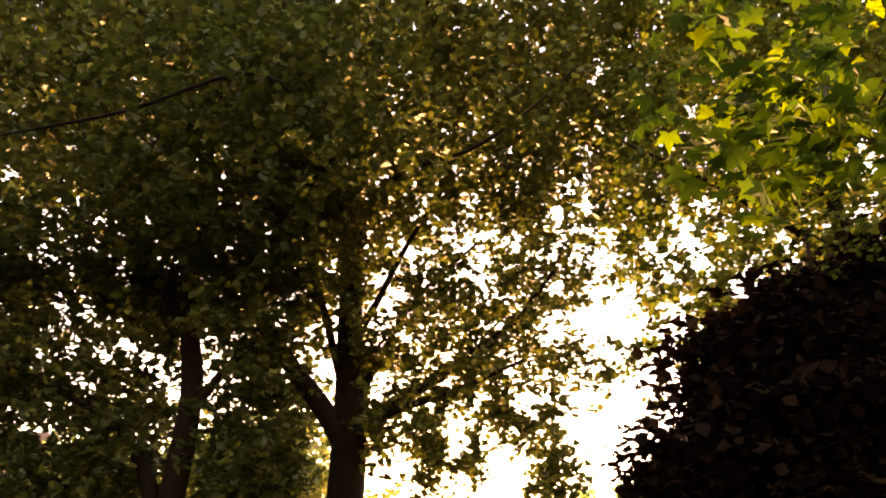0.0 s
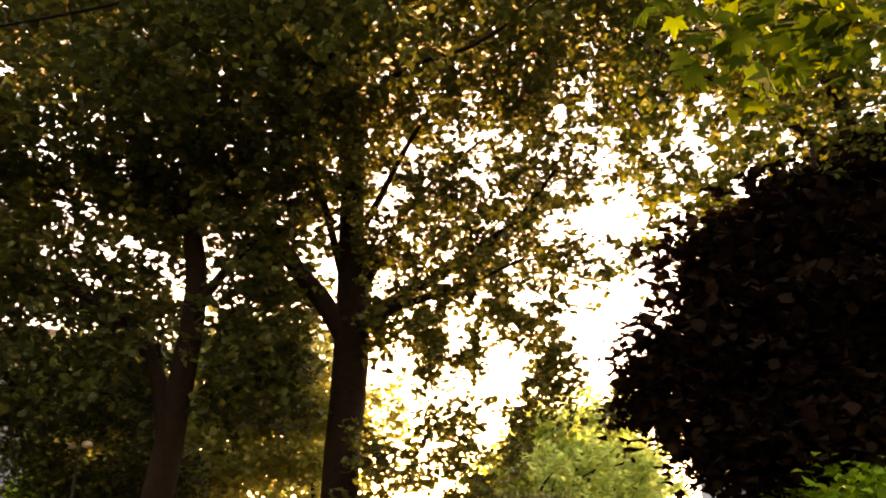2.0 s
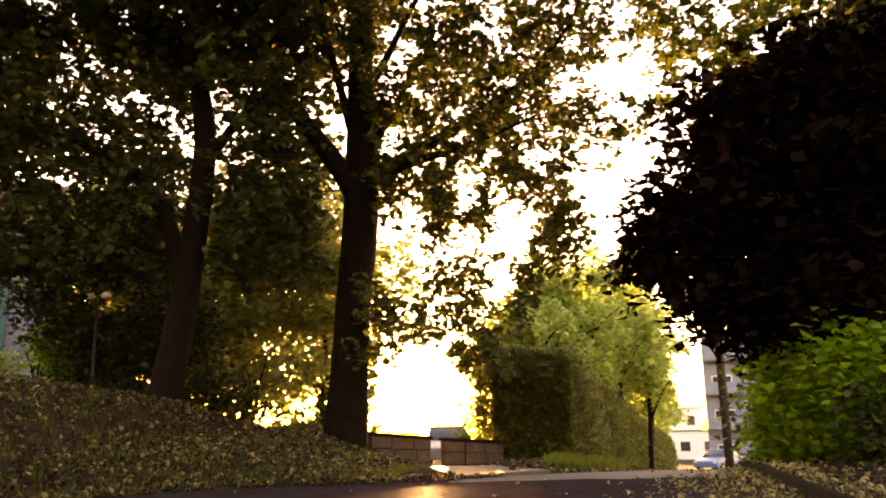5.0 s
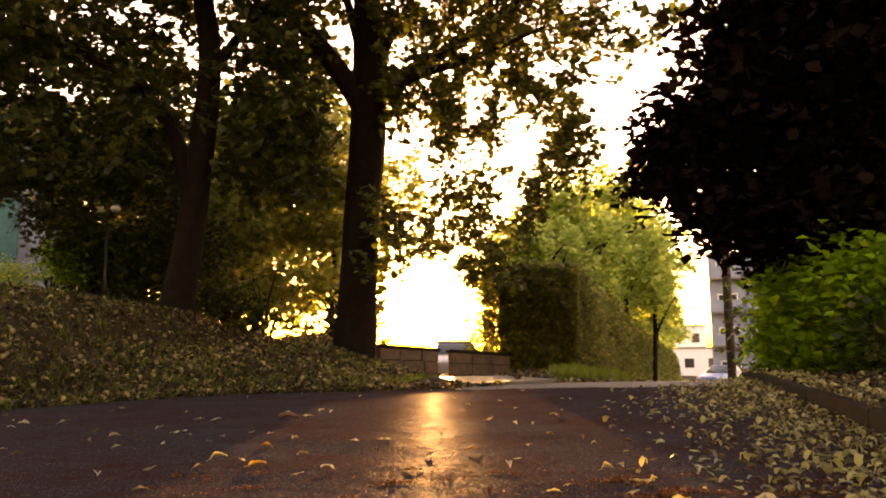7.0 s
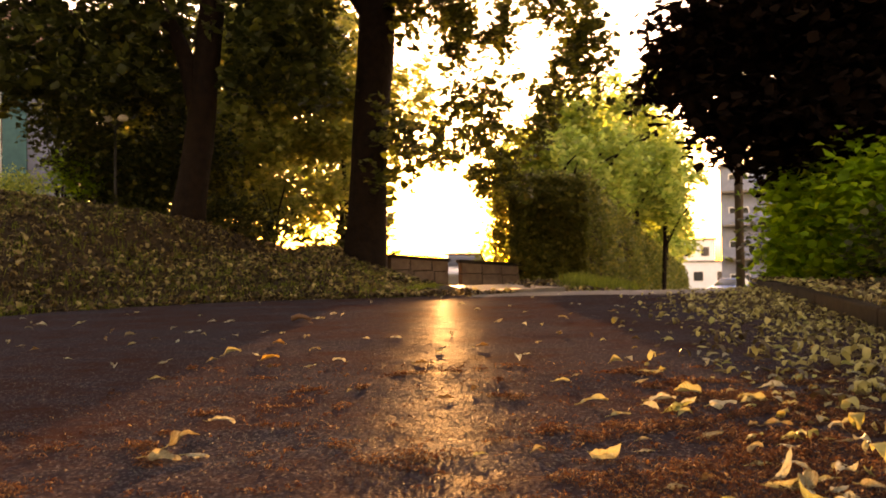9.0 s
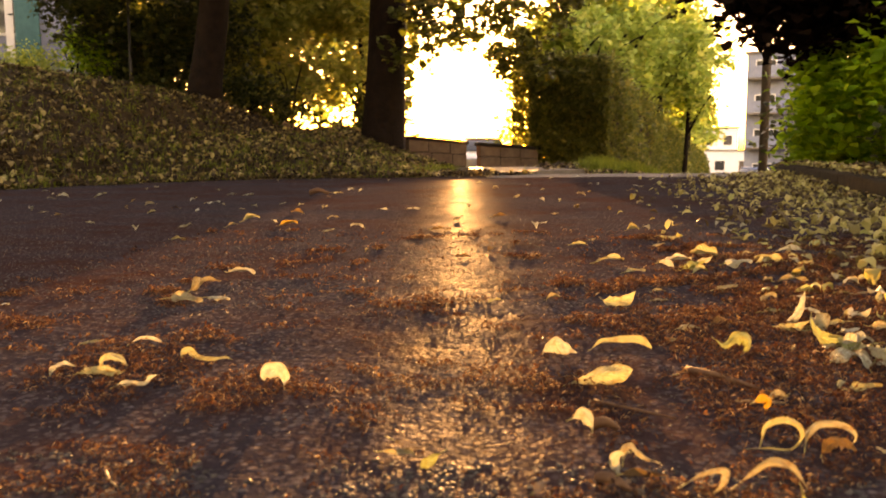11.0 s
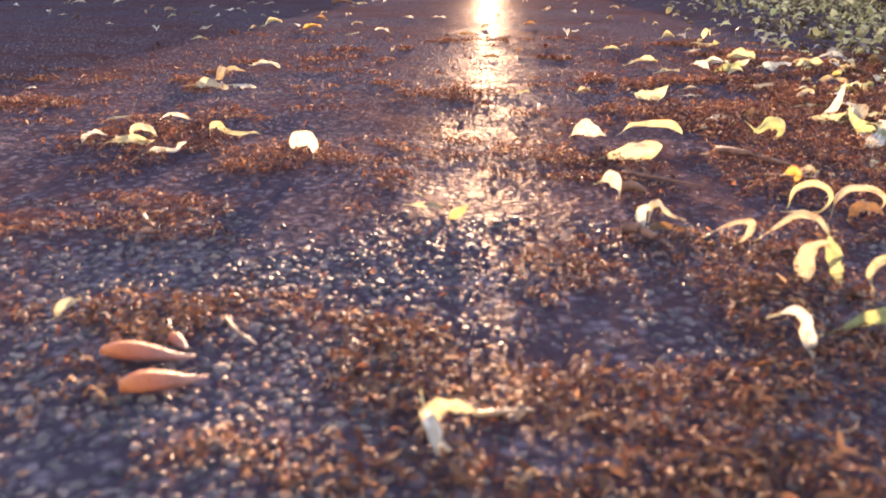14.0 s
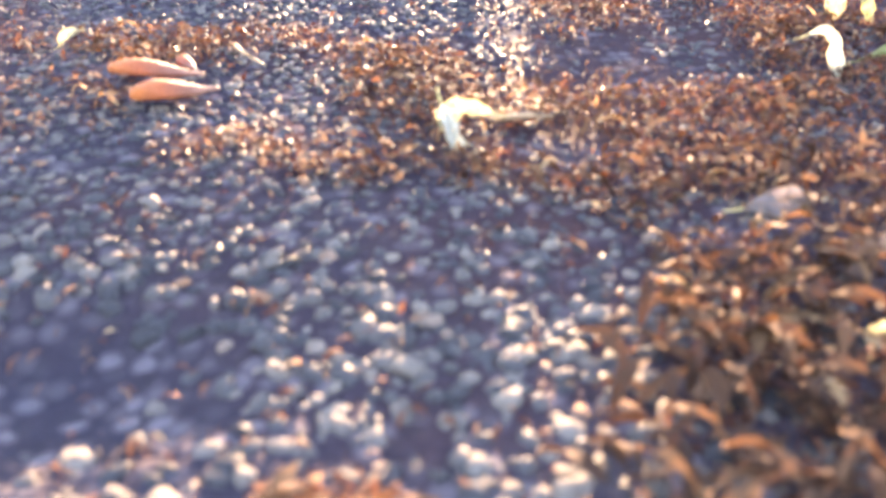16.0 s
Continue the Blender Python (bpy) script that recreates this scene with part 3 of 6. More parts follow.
left_tree = tree("leaning maple with forked dark trunk above the bank")
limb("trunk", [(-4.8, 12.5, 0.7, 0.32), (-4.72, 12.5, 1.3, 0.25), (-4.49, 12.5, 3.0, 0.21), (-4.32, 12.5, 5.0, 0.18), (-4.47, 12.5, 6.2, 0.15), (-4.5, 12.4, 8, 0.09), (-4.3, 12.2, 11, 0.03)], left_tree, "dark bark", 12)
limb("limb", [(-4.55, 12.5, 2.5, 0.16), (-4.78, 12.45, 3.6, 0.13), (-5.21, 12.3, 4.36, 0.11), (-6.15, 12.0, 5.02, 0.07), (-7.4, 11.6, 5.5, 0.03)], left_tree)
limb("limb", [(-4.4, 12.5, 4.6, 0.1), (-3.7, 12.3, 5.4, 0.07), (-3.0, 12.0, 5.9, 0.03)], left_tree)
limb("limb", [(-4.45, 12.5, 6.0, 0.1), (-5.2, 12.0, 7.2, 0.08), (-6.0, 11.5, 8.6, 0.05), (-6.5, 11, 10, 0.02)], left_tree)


# openings of sky between the maple's boughs
SKY_HIGH = [(2.09, 8.15, 0.45, 0.58, 1), (2.5, 7.78, 0.37, 0.43, 1), (1.69, 7.59, 0.3, 0.39, 1), (0.34, 7.39, 0.59, 0.45, 0.95), (-0.75, 7.57, 0.4, 0.39, 0.75), (2.66, 6.71, 0.48, 0.48, 1), (2.26, 6.15, 0.66, 0.36, 0.9),
            (1.69, 6.13, 0.36, 0.33, 1), (2.53, 5.68, 0.65, 0.4, 0.95), (2.8, 5.22, 0.41, 0.39, 1), (-1.45, 6.51, 0.31, 0.51, 1), (-1.26, 5.12, 0.37, 0.44, 0.6), (-1.15, 7.2, 0.3, 0.33, 0.6), (-0.4, 5.88, 0.57, 0.61, 0.35),
            (0.57, 6.35, 0.57, 0.42, 0.4), (-1.23, 10.63, 0.38, 0.54, 0.6), (-1.78, 10.46, 0.33, 0.29, 0.6), (-0.34, 7.94, 0.9, 0.35, 0.45), (0.69, 5.32, 0.55, 0.29, 0.4)]
# the opening at (-0.97, 1.15) is shaped to stand in for the sun's bloom
SKY_LOW = [(1.9, 1.5, 1.5, 1.2, 1), (-2.05, 4.2, 0.42, 2.0, 1), (2.18, 4.3, 0.66, 0.73, 1), (2.19, 3.67, 0.61, 0.53, 1), (1.21, 4.86, 0.59, 0.27, 0.85), (1.66, 4.89, 0.54, 0.29, 1), (0.58, 3.69, 0.39, 0.44, 1), (0.34, 3.31, 0.52, 0.21, 0.9), (-1.18, 3.81, 0.53, 0.31, 0.75),
           (-1.3, 3.15, 0.6, 0.5, 1), (-0.31, 3.25, 0.35, 0.26, 0.7), (1.92, 3.16, 0.43, 0.21, 0.9), (-0.26, 4.69, 0.64, 0.47, 0.4), (0.35, 4.2, 0.31, 0.23, 0.8), (-0.91, 2.52, 0.53, 0.22, 0.5), (0.33, 2.84, 0.44, 0.36, 0.5),
           (1.37, 2.72, 0.52, 0.26, 0.5), (-0.97, 1.15, 0.62, 0.8, 1), (0.48, 2.3, 0.52, 0.26, 0.2)]
canopy(maple, MAPLE, (-3.4, 3.0, 7.9, 13.6), 12.7, 800, SKY_HIGH, 0.17, 1.1)
canopy(maple, MAPLE, (-6.2, -0.2, 6.7, 10.6), 9.3, 230, [(-3.2, 7.0, 0.3, 0.3, 0.9), (-0.9, 7.8, 0.5, 0.45, 0.8)], 0.14, 0.9, 1.6)
canopy(maple, MAPLE, (-2.3, 3.0, 4.5, 8.3), 13.0, 1420, SKY_HIGH + SKY_LOW, 0.12, 0.8, 2.0)
canopy(maple, MAPLE, (-1.9, 2.7, 1.35, 4.9), 13.0, 1420, SKY_HIGH + SKY_LOW, 0.12, 0.8, 2.0)
SKY_LEFT = [(-2.1, 4.2, 0.45, 2.0, 1), (-4.47, 4.2, 0.36, 2.3, 1), (-4.12, 5.47, 0.35, 0.31, 1), (-4.0, 5.08, 0.27, 0.28, 0.9), (-4.85, 5.36, 0.35, 0.27, 0.95), (-6.87, 4.62, 0.41, 0.51, 0.9), (-7.14, 4.4, 0.36, 0.36, 0.8), (-5.93, 6.21, 0.57, 0.22, 0.7), (-5.62, 5.99, 0.28, 0.2, 0.7),
            (-6.56, 5.74, 0.38, 0.25, 0.6), (-7.57, 6.56, 0.39, 0.37, 0.7), (-6.53, 6.66, 0.48, 0.26, 0.6), (-7.5, 8.25, 0.61, 0.52, 0.6), (-6.62, 8.43, 0.61, 0.35, 0.6), (-5.88, 7.87, 0.4, 0.45, 0.5)]
SKY_LEFT_HIGH = [(-7.36, 9.19, 0.63, 0.49, 0.5), (-6.92, 9.66, 0.32, 0.32, 0.7), (-5.7, 10.48, 0.27, 0.33, 0.6), (-4.33, 10.0, 0.32, 0.41, 0.7), (-5.51, 11.62, 0.33, 0.35, 0.7), (-7.64, 12.06, 0.4, 0.36, 0.6), (-5.64, 9.51, 0.53, 0.5, 0.35),
                 (-4.23, 8.81, 0.41, 0.72, 0.2), (-2.45, 7.34, 0.39, 0.44, 0.35), (-2.41, 6.18, 0.65, 0.61, 0.5), (-3.23, 7.44, 0.29, 0.18, 0.6), (-2.38, 5.19, 0.45, 0.48, 0.35)]
canopy(left_tree, MAPLE_GREEN, (-9.8, -2.0, 6.6, 14.0), 12.2, 1120, SKY_LEFT + SKY_LEFT_HIGH, 0.17, 1.2, 1.1)
canopy(left_tree, MAPLE_GREEN, (-8.8, -2.3, 3.0, 7.2), 12.9, 1320, SKY_LEFT + SKY_LEFT_HIGH, 0.15, 0.9, 1.1)
back_tree = tree("drooping yellow-green tree behind the bank")
limb("trunk", [(-4.9, 17.0, 0.0, 0.1), (-4.85, 17.0, 3.0, 0.08), (-4.8, 17, 7, 0.04)], back_tree)
limb("trunk", [(-2.75, 18.2, -0.6, 0.07), (-2.7, 18.2, 1.5, 0.06), (-2.9, 18, 4.5, 0.03)], back_tree)
limb("trunk", [(-3.2, 17.6, -0.6, 0.06), (-3.3, 17.6, 1.5, 0.05), (-3.5, 17.5, 4.5, 0.03)], back_tree)
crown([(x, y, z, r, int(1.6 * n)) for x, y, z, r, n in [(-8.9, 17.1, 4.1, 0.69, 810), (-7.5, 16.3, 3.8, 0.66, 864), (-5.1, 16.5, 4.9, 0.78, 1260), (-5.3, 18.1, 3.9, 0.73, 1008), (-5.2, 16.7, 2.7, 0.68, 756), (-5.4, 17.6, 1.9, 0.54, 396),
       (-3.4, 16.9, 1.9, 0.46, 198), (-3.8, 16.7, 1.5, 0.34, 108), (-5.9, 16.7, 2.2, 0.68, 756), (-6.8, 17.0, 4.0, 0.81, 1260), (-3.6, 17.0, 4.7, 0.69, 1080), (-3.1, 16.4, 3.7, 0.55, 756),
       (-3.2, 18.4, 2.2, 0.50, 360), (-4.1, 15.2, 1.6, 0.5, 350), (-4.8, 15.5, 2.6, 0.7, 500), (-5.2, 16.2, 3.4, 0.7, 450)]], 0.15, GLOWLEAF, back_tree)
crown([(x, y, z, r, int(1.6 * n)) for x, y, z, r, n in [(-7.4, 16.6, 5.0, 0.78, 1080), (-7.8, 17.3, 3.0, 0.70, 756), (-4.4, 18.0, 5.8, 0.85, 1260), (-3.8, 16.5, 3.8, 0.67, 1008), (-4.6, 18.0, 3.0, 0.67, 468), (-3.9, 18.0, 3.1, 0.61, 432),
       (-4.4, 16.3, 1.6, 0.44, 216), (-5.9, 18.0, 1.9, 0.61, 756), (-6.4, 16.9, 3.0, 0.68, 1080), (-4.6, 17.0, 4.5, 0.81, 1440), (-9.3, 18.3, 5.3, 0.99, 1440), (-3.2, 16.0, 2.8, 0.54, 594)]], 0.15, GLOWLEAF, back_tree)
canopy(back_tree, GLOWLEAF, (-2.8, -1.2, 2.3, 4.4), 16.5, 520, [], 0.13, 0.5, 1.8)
right_tree = tree("tall maple with lit, lighter crown above the road")
limb("trunk", [(6.4, 11.8, 0.2, 0.26), (6.3, 11.7, 3.5, 0.2), (5.9, 11.5, 7.0, 0.14), (5.2, 11.2, 10, 0.05)], right_tree)
limb("limb", [(6.0, 11.6, 6.2, 0.1), (4.2, 11.2, 7.4, 0.06), (2.6, 10.6, 8.0, 0.02)], right_tree)
SKY_RIGHT = [(3.64, 6.89, 0.47, 0.45, 1), (3.94, 6.38, 0.34, 0.34, 0.95), (4.42, 6.02, 0.33, 0.51, 0.8), (4.91, 6.57, 0.3, 0.29, 0.6), (2.84, 10.27, 0.43, 0.37, 0.9), (3.42, 10.29, 0.29, 0.22, 0.8), (2.21, 9.82, 0.33, 0.36, 0.6),
             (4.08, 8.97, 0.46, 0.51, 0.6), (3.34, 7.48, 0.26, 0.26, 0.6), (2.99, 5.44, 0.41, 0.54, 0.6), (3.08, 4.99, 0.24, 0.22, 0.9), (2.4, 5.93, 0.5, 0.4, 0.95), (6.52, 8.03, 0.35, 0.64, 0.7), (6.1, 6.7, 0.42, 0.49, 0.7),
             (5.49, 7.04, 0.51, 0.3, 0.5), (3.04, 6.38, 0.42, 0.58, 0.35), (2.3, 6.9, 0.5, 0.4, 0.95)]
canopy(right_tree, MAPLE_LIT, (2.5, 8.3, 5.0, 12.0), 11.5, 1420, SKY_RIGHT, 0.125, 0.9, 1.7)
# unseen boughs high over the road, added to keep sky light off it
SHADE_BOUGHS = [(-6 + 1.9 * i + 0.7 * math.sin(7 * i + j), 0.5 + 2.3 * j, 8.2 + 0.8 * math.sin(3 * i + 2 * j), 1.2, 800) for i in range(4) for j in range(3)]
crown(SHADE_BOUGHS, 0.2, MAPLE, maple, LEAF_FAR)

# ---- low branch overhead, its trunk beside the kerb ----
near_tree = tree("low-hanging maple branch with broad yellow-green leaves")
limb("trunk", [(3.3, 0.2, 0.1, 0.22), (3.25, 0.3, 1.5, 0.18), (3.1, 0.5, 3.2, 0.15), (2.9, 0.8, 5.2, 0.1), (2.5, 1.2, 7.5, 0.05)], near_tree, "dark bark")
limb("limb", [(3.15, 0.45, 2.6, 0.05), (2.6, 1.2, 3.1, 0.03), (2.1, 2.0, 3.1, 0.014), (1.8, 2.5, 2.8, 0.009), (1.5, 2.7, 2.4, 0.004)], near_tree)
limb("limb", [(2.3, 1.6, 3.1, 0.018), (2.0, 2.4, 2.6, 0.011), (1.75, 2.6, 2.2, 0.007), (1.5, 2.6, 1.9, 0.003)], near_tree)
crown([(1.15, 2.6, 2.4, 0.22, 62), (1.3, 2.6, 2.15, 0.2, 46), (1.12, 2.6, 2.1, 0.14, 18), (0.92, 2.65, 2.35, 0.16, 20), (0.74, 2.6, 2.43, 0.07, 6), (0.85, 2.6, 2.25, 0.06, 5), (1.4, 2.65, 2.5, 0.24, 56), (1.35, 2.7, 2.85, 0.3, 60),
       (0.95, 2.7, 2.8, 0.2, 22), (1.55, 2.6, 2.2, 0.22, 46), (1.0, 2.6, 2.0, 0.1, 8), (1.5, 2.5, 1.95, 0.14, 18), (1.8, 2.5, 2.4, 0.35, 90), (1.7, 2.7, 2.9, 0.4, 90)], 0.12, MAPLE_NEAR, near_tree, LEAF_NEAR, 0.75, 0.4)

# ---- dark tree beyond the kerb ----
dark_tree = tree("dense brown-black tree with low crown", "dark_tree")
limb("trunk", [(4.3, 9.6, 0.1, 0.16), (4.3, 9.6, 1.2, 0.13), (4.35, 9.8, 2.6, 0.11), (4.5, 10, 4.5, 0.07), (4.7, 10.2, 6.0, 0.02)], dark_tree)
limb("limb", [(4.32, 9.7, 1.9, 0.07), (3.6, 9.9, 2.4, 0.05), (2.6, 10.2, 2.6, 0.02)], dark_tree)
limb("limb", [(4.35, 9.8, 2.5, 0.07), (5.2, 9.6, 3.0, 0.05), (6.2, 9.6, 3.6, 0.02)], dark_tree)
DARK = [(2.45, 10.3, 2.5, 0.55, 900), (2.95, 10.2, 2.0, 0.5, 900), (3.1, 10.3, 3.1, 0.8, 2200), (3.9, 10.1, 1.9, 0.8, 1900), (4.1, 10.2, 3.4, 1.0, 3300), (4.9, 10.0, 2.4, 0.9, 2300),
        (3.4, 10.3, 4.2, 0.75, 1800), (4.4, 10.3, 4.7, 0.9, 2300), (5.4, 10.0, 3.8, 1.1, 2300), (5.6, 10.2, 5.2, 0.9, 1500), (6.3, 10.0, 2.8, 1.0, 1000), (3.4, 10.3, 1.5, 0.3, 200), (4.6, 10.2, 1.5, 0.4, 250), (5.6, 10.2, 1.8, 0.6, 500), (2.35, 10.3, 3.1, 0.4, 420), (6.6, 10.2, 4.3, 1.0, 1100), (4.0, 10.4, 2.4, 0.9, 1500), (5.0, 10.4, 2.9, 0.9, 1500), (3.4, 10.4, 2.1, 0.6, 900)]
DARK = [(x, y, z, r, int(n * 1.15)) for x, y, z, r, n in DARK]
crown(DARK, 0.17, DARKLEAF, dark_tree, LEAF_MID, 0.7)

# ---- shrubs ----
def shrub(label, spots, size, material, stems, name="shrub", templates=LEAF_MID, group=""):
    ob = thing(name, 0, 0, 0, label, "shrub", group)
    for x, y, h in stems:
        z = float(ground_z(x, y))
        for k in range(4):
            a = k * 1.7 + x
            limb("stem", [(x, y, z - 0.05, 0.02), (x + 0.1 * math.cos(a), y + 0.1 * math.sin(a), z + 0.5 * h, 0.014), (x + 0.3 * math.cos(a), y + 0.3 * math.sin(a), z + h, 0.005)], ob, sides=5)
    crown([(x, y, z, r, int(n * 2.2)) for x, y, z, r, n in spots], size, material, ob, templates, 0.7)
    return ob


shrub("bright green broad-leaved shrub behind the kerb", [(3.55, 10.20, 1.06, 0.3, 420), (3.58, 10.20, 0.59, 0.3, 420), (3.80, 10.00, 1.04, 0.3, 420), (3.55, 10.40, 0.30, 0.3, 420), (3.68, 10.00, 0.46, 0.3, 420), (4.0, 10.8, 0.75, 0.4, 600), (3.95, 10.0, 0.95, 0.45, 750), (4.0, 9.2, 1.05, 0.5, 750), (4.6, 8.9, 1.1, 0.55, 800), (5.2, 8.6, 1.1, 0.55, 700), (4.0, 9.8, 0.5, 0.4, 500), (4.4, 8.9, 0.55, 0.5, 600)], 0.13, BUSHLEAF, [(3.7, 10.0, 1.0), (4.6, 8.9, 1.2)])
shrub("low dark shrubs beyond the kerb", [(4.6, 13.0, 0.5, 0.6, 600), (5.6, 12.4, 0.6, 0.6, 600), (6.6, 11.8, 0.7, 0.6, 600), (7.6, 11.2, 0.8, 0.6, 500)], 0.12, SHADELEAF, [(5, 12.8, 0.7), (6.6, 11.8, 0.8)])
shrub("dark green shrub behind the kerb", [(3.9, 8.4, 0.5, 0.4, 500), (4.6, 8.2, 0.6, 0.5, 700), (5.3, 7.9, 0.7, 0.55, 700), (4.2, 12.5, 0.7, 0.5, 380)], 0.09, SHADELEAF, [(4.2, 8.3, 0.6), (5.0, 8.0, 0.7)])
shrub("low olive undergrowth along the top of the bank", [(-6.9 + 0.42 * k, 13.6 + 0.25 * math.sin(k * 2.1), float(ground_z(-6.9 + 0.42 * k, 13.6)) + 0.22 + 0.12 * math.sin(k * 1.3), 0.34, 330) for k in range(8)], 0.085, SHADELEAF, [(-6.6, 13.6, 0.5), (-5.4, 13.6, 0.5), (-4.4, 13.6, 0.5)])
# added in the sun's way to stop a streak on the road's left
shrub("added shrub that blocks a sun streak on the road", [(-2.95, 16.5, 0.95, 0.35, 300), (-2.9, 16.4, 0.5, 0.35, 250)], 0.1, SHADELEAF, [(-2.9, 16.5, 0.8)])
shrub("pale olive rounded shrub on the bank", [(-7.3, 12.5, 1.64, 0.16, 420), (-7.7, 12.5, 1.66, 0.16, 360)], 0.05, FARLEAF, [(-7.4, 12.5, 0.35)])
shrub("light green shrub before the house", [(-6.9, 13.0, 2.0, 0.2, 220), (-6.85, 13.1, 1.75, 0.2, 220)], 0.08, BUSHLEAF, [(-7.1, 13.1, 0.7)])
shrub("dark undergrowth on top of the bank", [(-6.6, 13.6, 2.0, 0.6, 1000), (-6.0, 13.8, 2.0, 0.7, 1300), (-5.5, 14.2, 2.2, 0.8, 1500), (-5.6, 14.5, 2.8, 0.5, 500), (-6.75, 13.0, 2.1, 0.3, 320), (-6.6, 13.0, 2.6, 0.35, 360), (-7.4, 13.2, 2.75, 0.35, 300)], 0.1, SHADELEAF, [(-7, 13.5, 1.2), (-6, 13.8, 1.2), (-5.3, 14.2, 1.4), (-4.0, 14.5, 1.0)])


# ---- hedge and the trees behind it ----
hedge = tagged(thing("hedge", 0, 0, 0, "tall clipped green hedge along the road", "hedge"))
def hedge_places(n):
    u = RNG.uniform(0, 1, n) ** 1.5
    y = 15.2 + u * 44
    x = 0.82 + (y - 15.2) * 0.252
    face = RNG.integers(0, 3, n)
    w = RNG.uniform(-0.7, 0.7, n)
    h = RNG.uniform(0.0, 1.72, n)
    off = np.where(face == 0, 0.7 + RNG.normal(0, 0.1, n), w)
    hz = np.where(face == 1, 1.72 + RNG.normal(0, 0.12, n), h)
    off = np.where(face == 2, w * 0.9, off)
    yy = np.where((face == 2) & (RNG.uniform(0, 1, n) < 0.5), 15.2 + RNG.normal(0, 0.06, n), y)
    xx = np.where(yy < 15.5, 0.82 + w, x + off)
    xx = xx + (0.12 * np.sin(yy * 1.1 + 2 * hz) + 0.06 * np.sin(yy * 3.7 - 3 * hz)) * (yy > 15.5)
    return np.stack([xx, yy + 0.08 * np.sin(5 * hz + 4 * xx) * (yy < 15.5), base_z(yy) + 0.2 + hz * (1 + 0.05 * np.sin(yy * 1.3) + 0.03 * np.sin(yy * 4.1))], 1)
HP = hedge_places(46000)
end = RNG.uniform(0, 1, (6500, 3))
HP = np.concatenate([HP, np.stack([1.58 - 1.76 * end[:, 0] ** 0.75, 15.15 + 0.35 * end[:, 1] + 0.15 * np.sin(end[:, 2] * 9), -0.05 + 2.0 * end[:, 2]], 1)])
batch("foliage", LEAF_FAR, HP, turns(len(HP), 0.9), 0.095 * RNG.uniform(0.6, 1.3, len(HP)) * (1 + (HP[:, 1] - 15) * 0.02), RNG.integers(0, 2, len(HP)), HEDGELEAF, hedge)
# solid dark boxes stand in for the shade inside the hedge
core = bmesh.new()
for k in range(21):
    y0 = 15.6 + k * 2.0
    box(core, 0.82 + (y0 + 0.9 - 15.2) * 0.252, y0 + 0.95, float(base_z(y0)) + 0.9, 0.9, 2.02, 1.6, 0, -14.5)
part("dark_core", core, SOIL, hedge)


def small_tree(label, x, y, height, radius, n, size, material, low=0.12, name="tree", templates=LEAF_FAR):
    ob = tree(label, name)
    z = float(ground_z(x, y))
    limb("trunk", [(x, y, z - 0.1, 0.04 * radius + 0.03), (x + 0.1, y, z + height * 0.45, 0.03 * radius + 0.02), (x, y + 0.1, z + height * 0.9, 0.02)], ob, sides=8)
    for k in range(4):
        a = k * 1.6 + x
        limb("limb", [(x + 0.08, y, z + height * (0.3 + 0.1 * k), 0.05), (x + 0.5 * radius * math.cos(a), y + 0.5 * radius * math.sin(a), z + height * (0.5 + 0.1 * k), 0.03), (x + 0.85 * radius * math.cos(a), y + 0.85 * radius * math.sin(a), z + height * (0.58 + 0.1 * k), 0.01)], ob, sides=6)
    spots = []
    for k in range(26):
        a, r, h = 2.4 * k + RNG.uniform(-0.4, 0.4), radius * RNG.uniform(0.1, 0.8), low + (0.98 - low) * (k + 0.5) / 26
        wide = (1.25 - h * 0.6) * min(1.0, 0.35 + 1.2 * h)
        spots.append((x - 0.3 + r * math.cos(a) * wide, y + r * math.sin(a), z + height * h, radius * RNG.uniform(0.28, 0.5), n // 26))
    crown(spots, size, material, ob, templates, 0.8)
    return ob


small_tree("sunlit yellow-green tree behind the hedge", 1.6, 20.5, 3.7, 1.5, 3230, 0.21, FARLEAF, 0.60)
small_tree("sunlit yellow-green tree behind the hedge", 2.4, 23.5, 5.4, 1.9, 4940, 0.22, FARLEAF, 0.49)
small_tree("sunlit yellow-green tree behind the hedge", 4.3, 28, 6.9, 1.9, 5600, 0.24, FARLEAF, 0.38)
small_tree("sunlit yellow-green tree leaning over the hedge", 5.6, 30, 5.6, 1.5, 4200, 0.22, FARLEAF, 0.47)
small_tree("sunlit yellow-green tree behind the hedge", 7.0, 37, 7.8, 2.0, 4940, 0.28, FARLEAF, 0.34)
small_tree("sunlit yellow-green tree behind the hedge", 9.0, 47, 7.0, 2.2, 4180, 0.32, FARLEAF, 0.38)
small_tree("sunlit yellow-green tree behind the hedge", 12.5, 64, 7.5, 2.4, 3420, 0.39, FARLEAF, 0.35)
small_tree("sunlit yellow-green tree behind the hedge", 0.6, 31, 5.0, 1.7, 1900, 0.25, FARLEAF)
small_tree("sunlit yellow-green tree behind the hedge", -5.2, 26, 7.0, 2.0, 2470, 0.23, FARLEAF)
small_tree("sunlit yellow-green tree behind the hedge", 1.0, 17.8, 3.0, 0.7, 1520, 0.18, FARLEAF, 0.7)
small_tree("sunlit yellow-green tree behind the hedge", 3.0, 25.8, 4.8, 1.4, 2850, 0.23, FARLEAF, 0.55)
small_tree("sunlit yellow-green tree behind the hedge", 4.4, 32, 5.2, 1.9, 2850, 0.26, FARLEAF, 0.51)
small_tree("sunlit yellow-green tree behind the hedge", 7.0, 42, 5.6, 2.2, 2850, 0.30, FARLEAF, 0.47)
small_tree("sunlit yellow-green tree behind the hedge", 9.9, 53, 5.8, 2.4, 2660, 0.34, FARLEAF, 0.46)

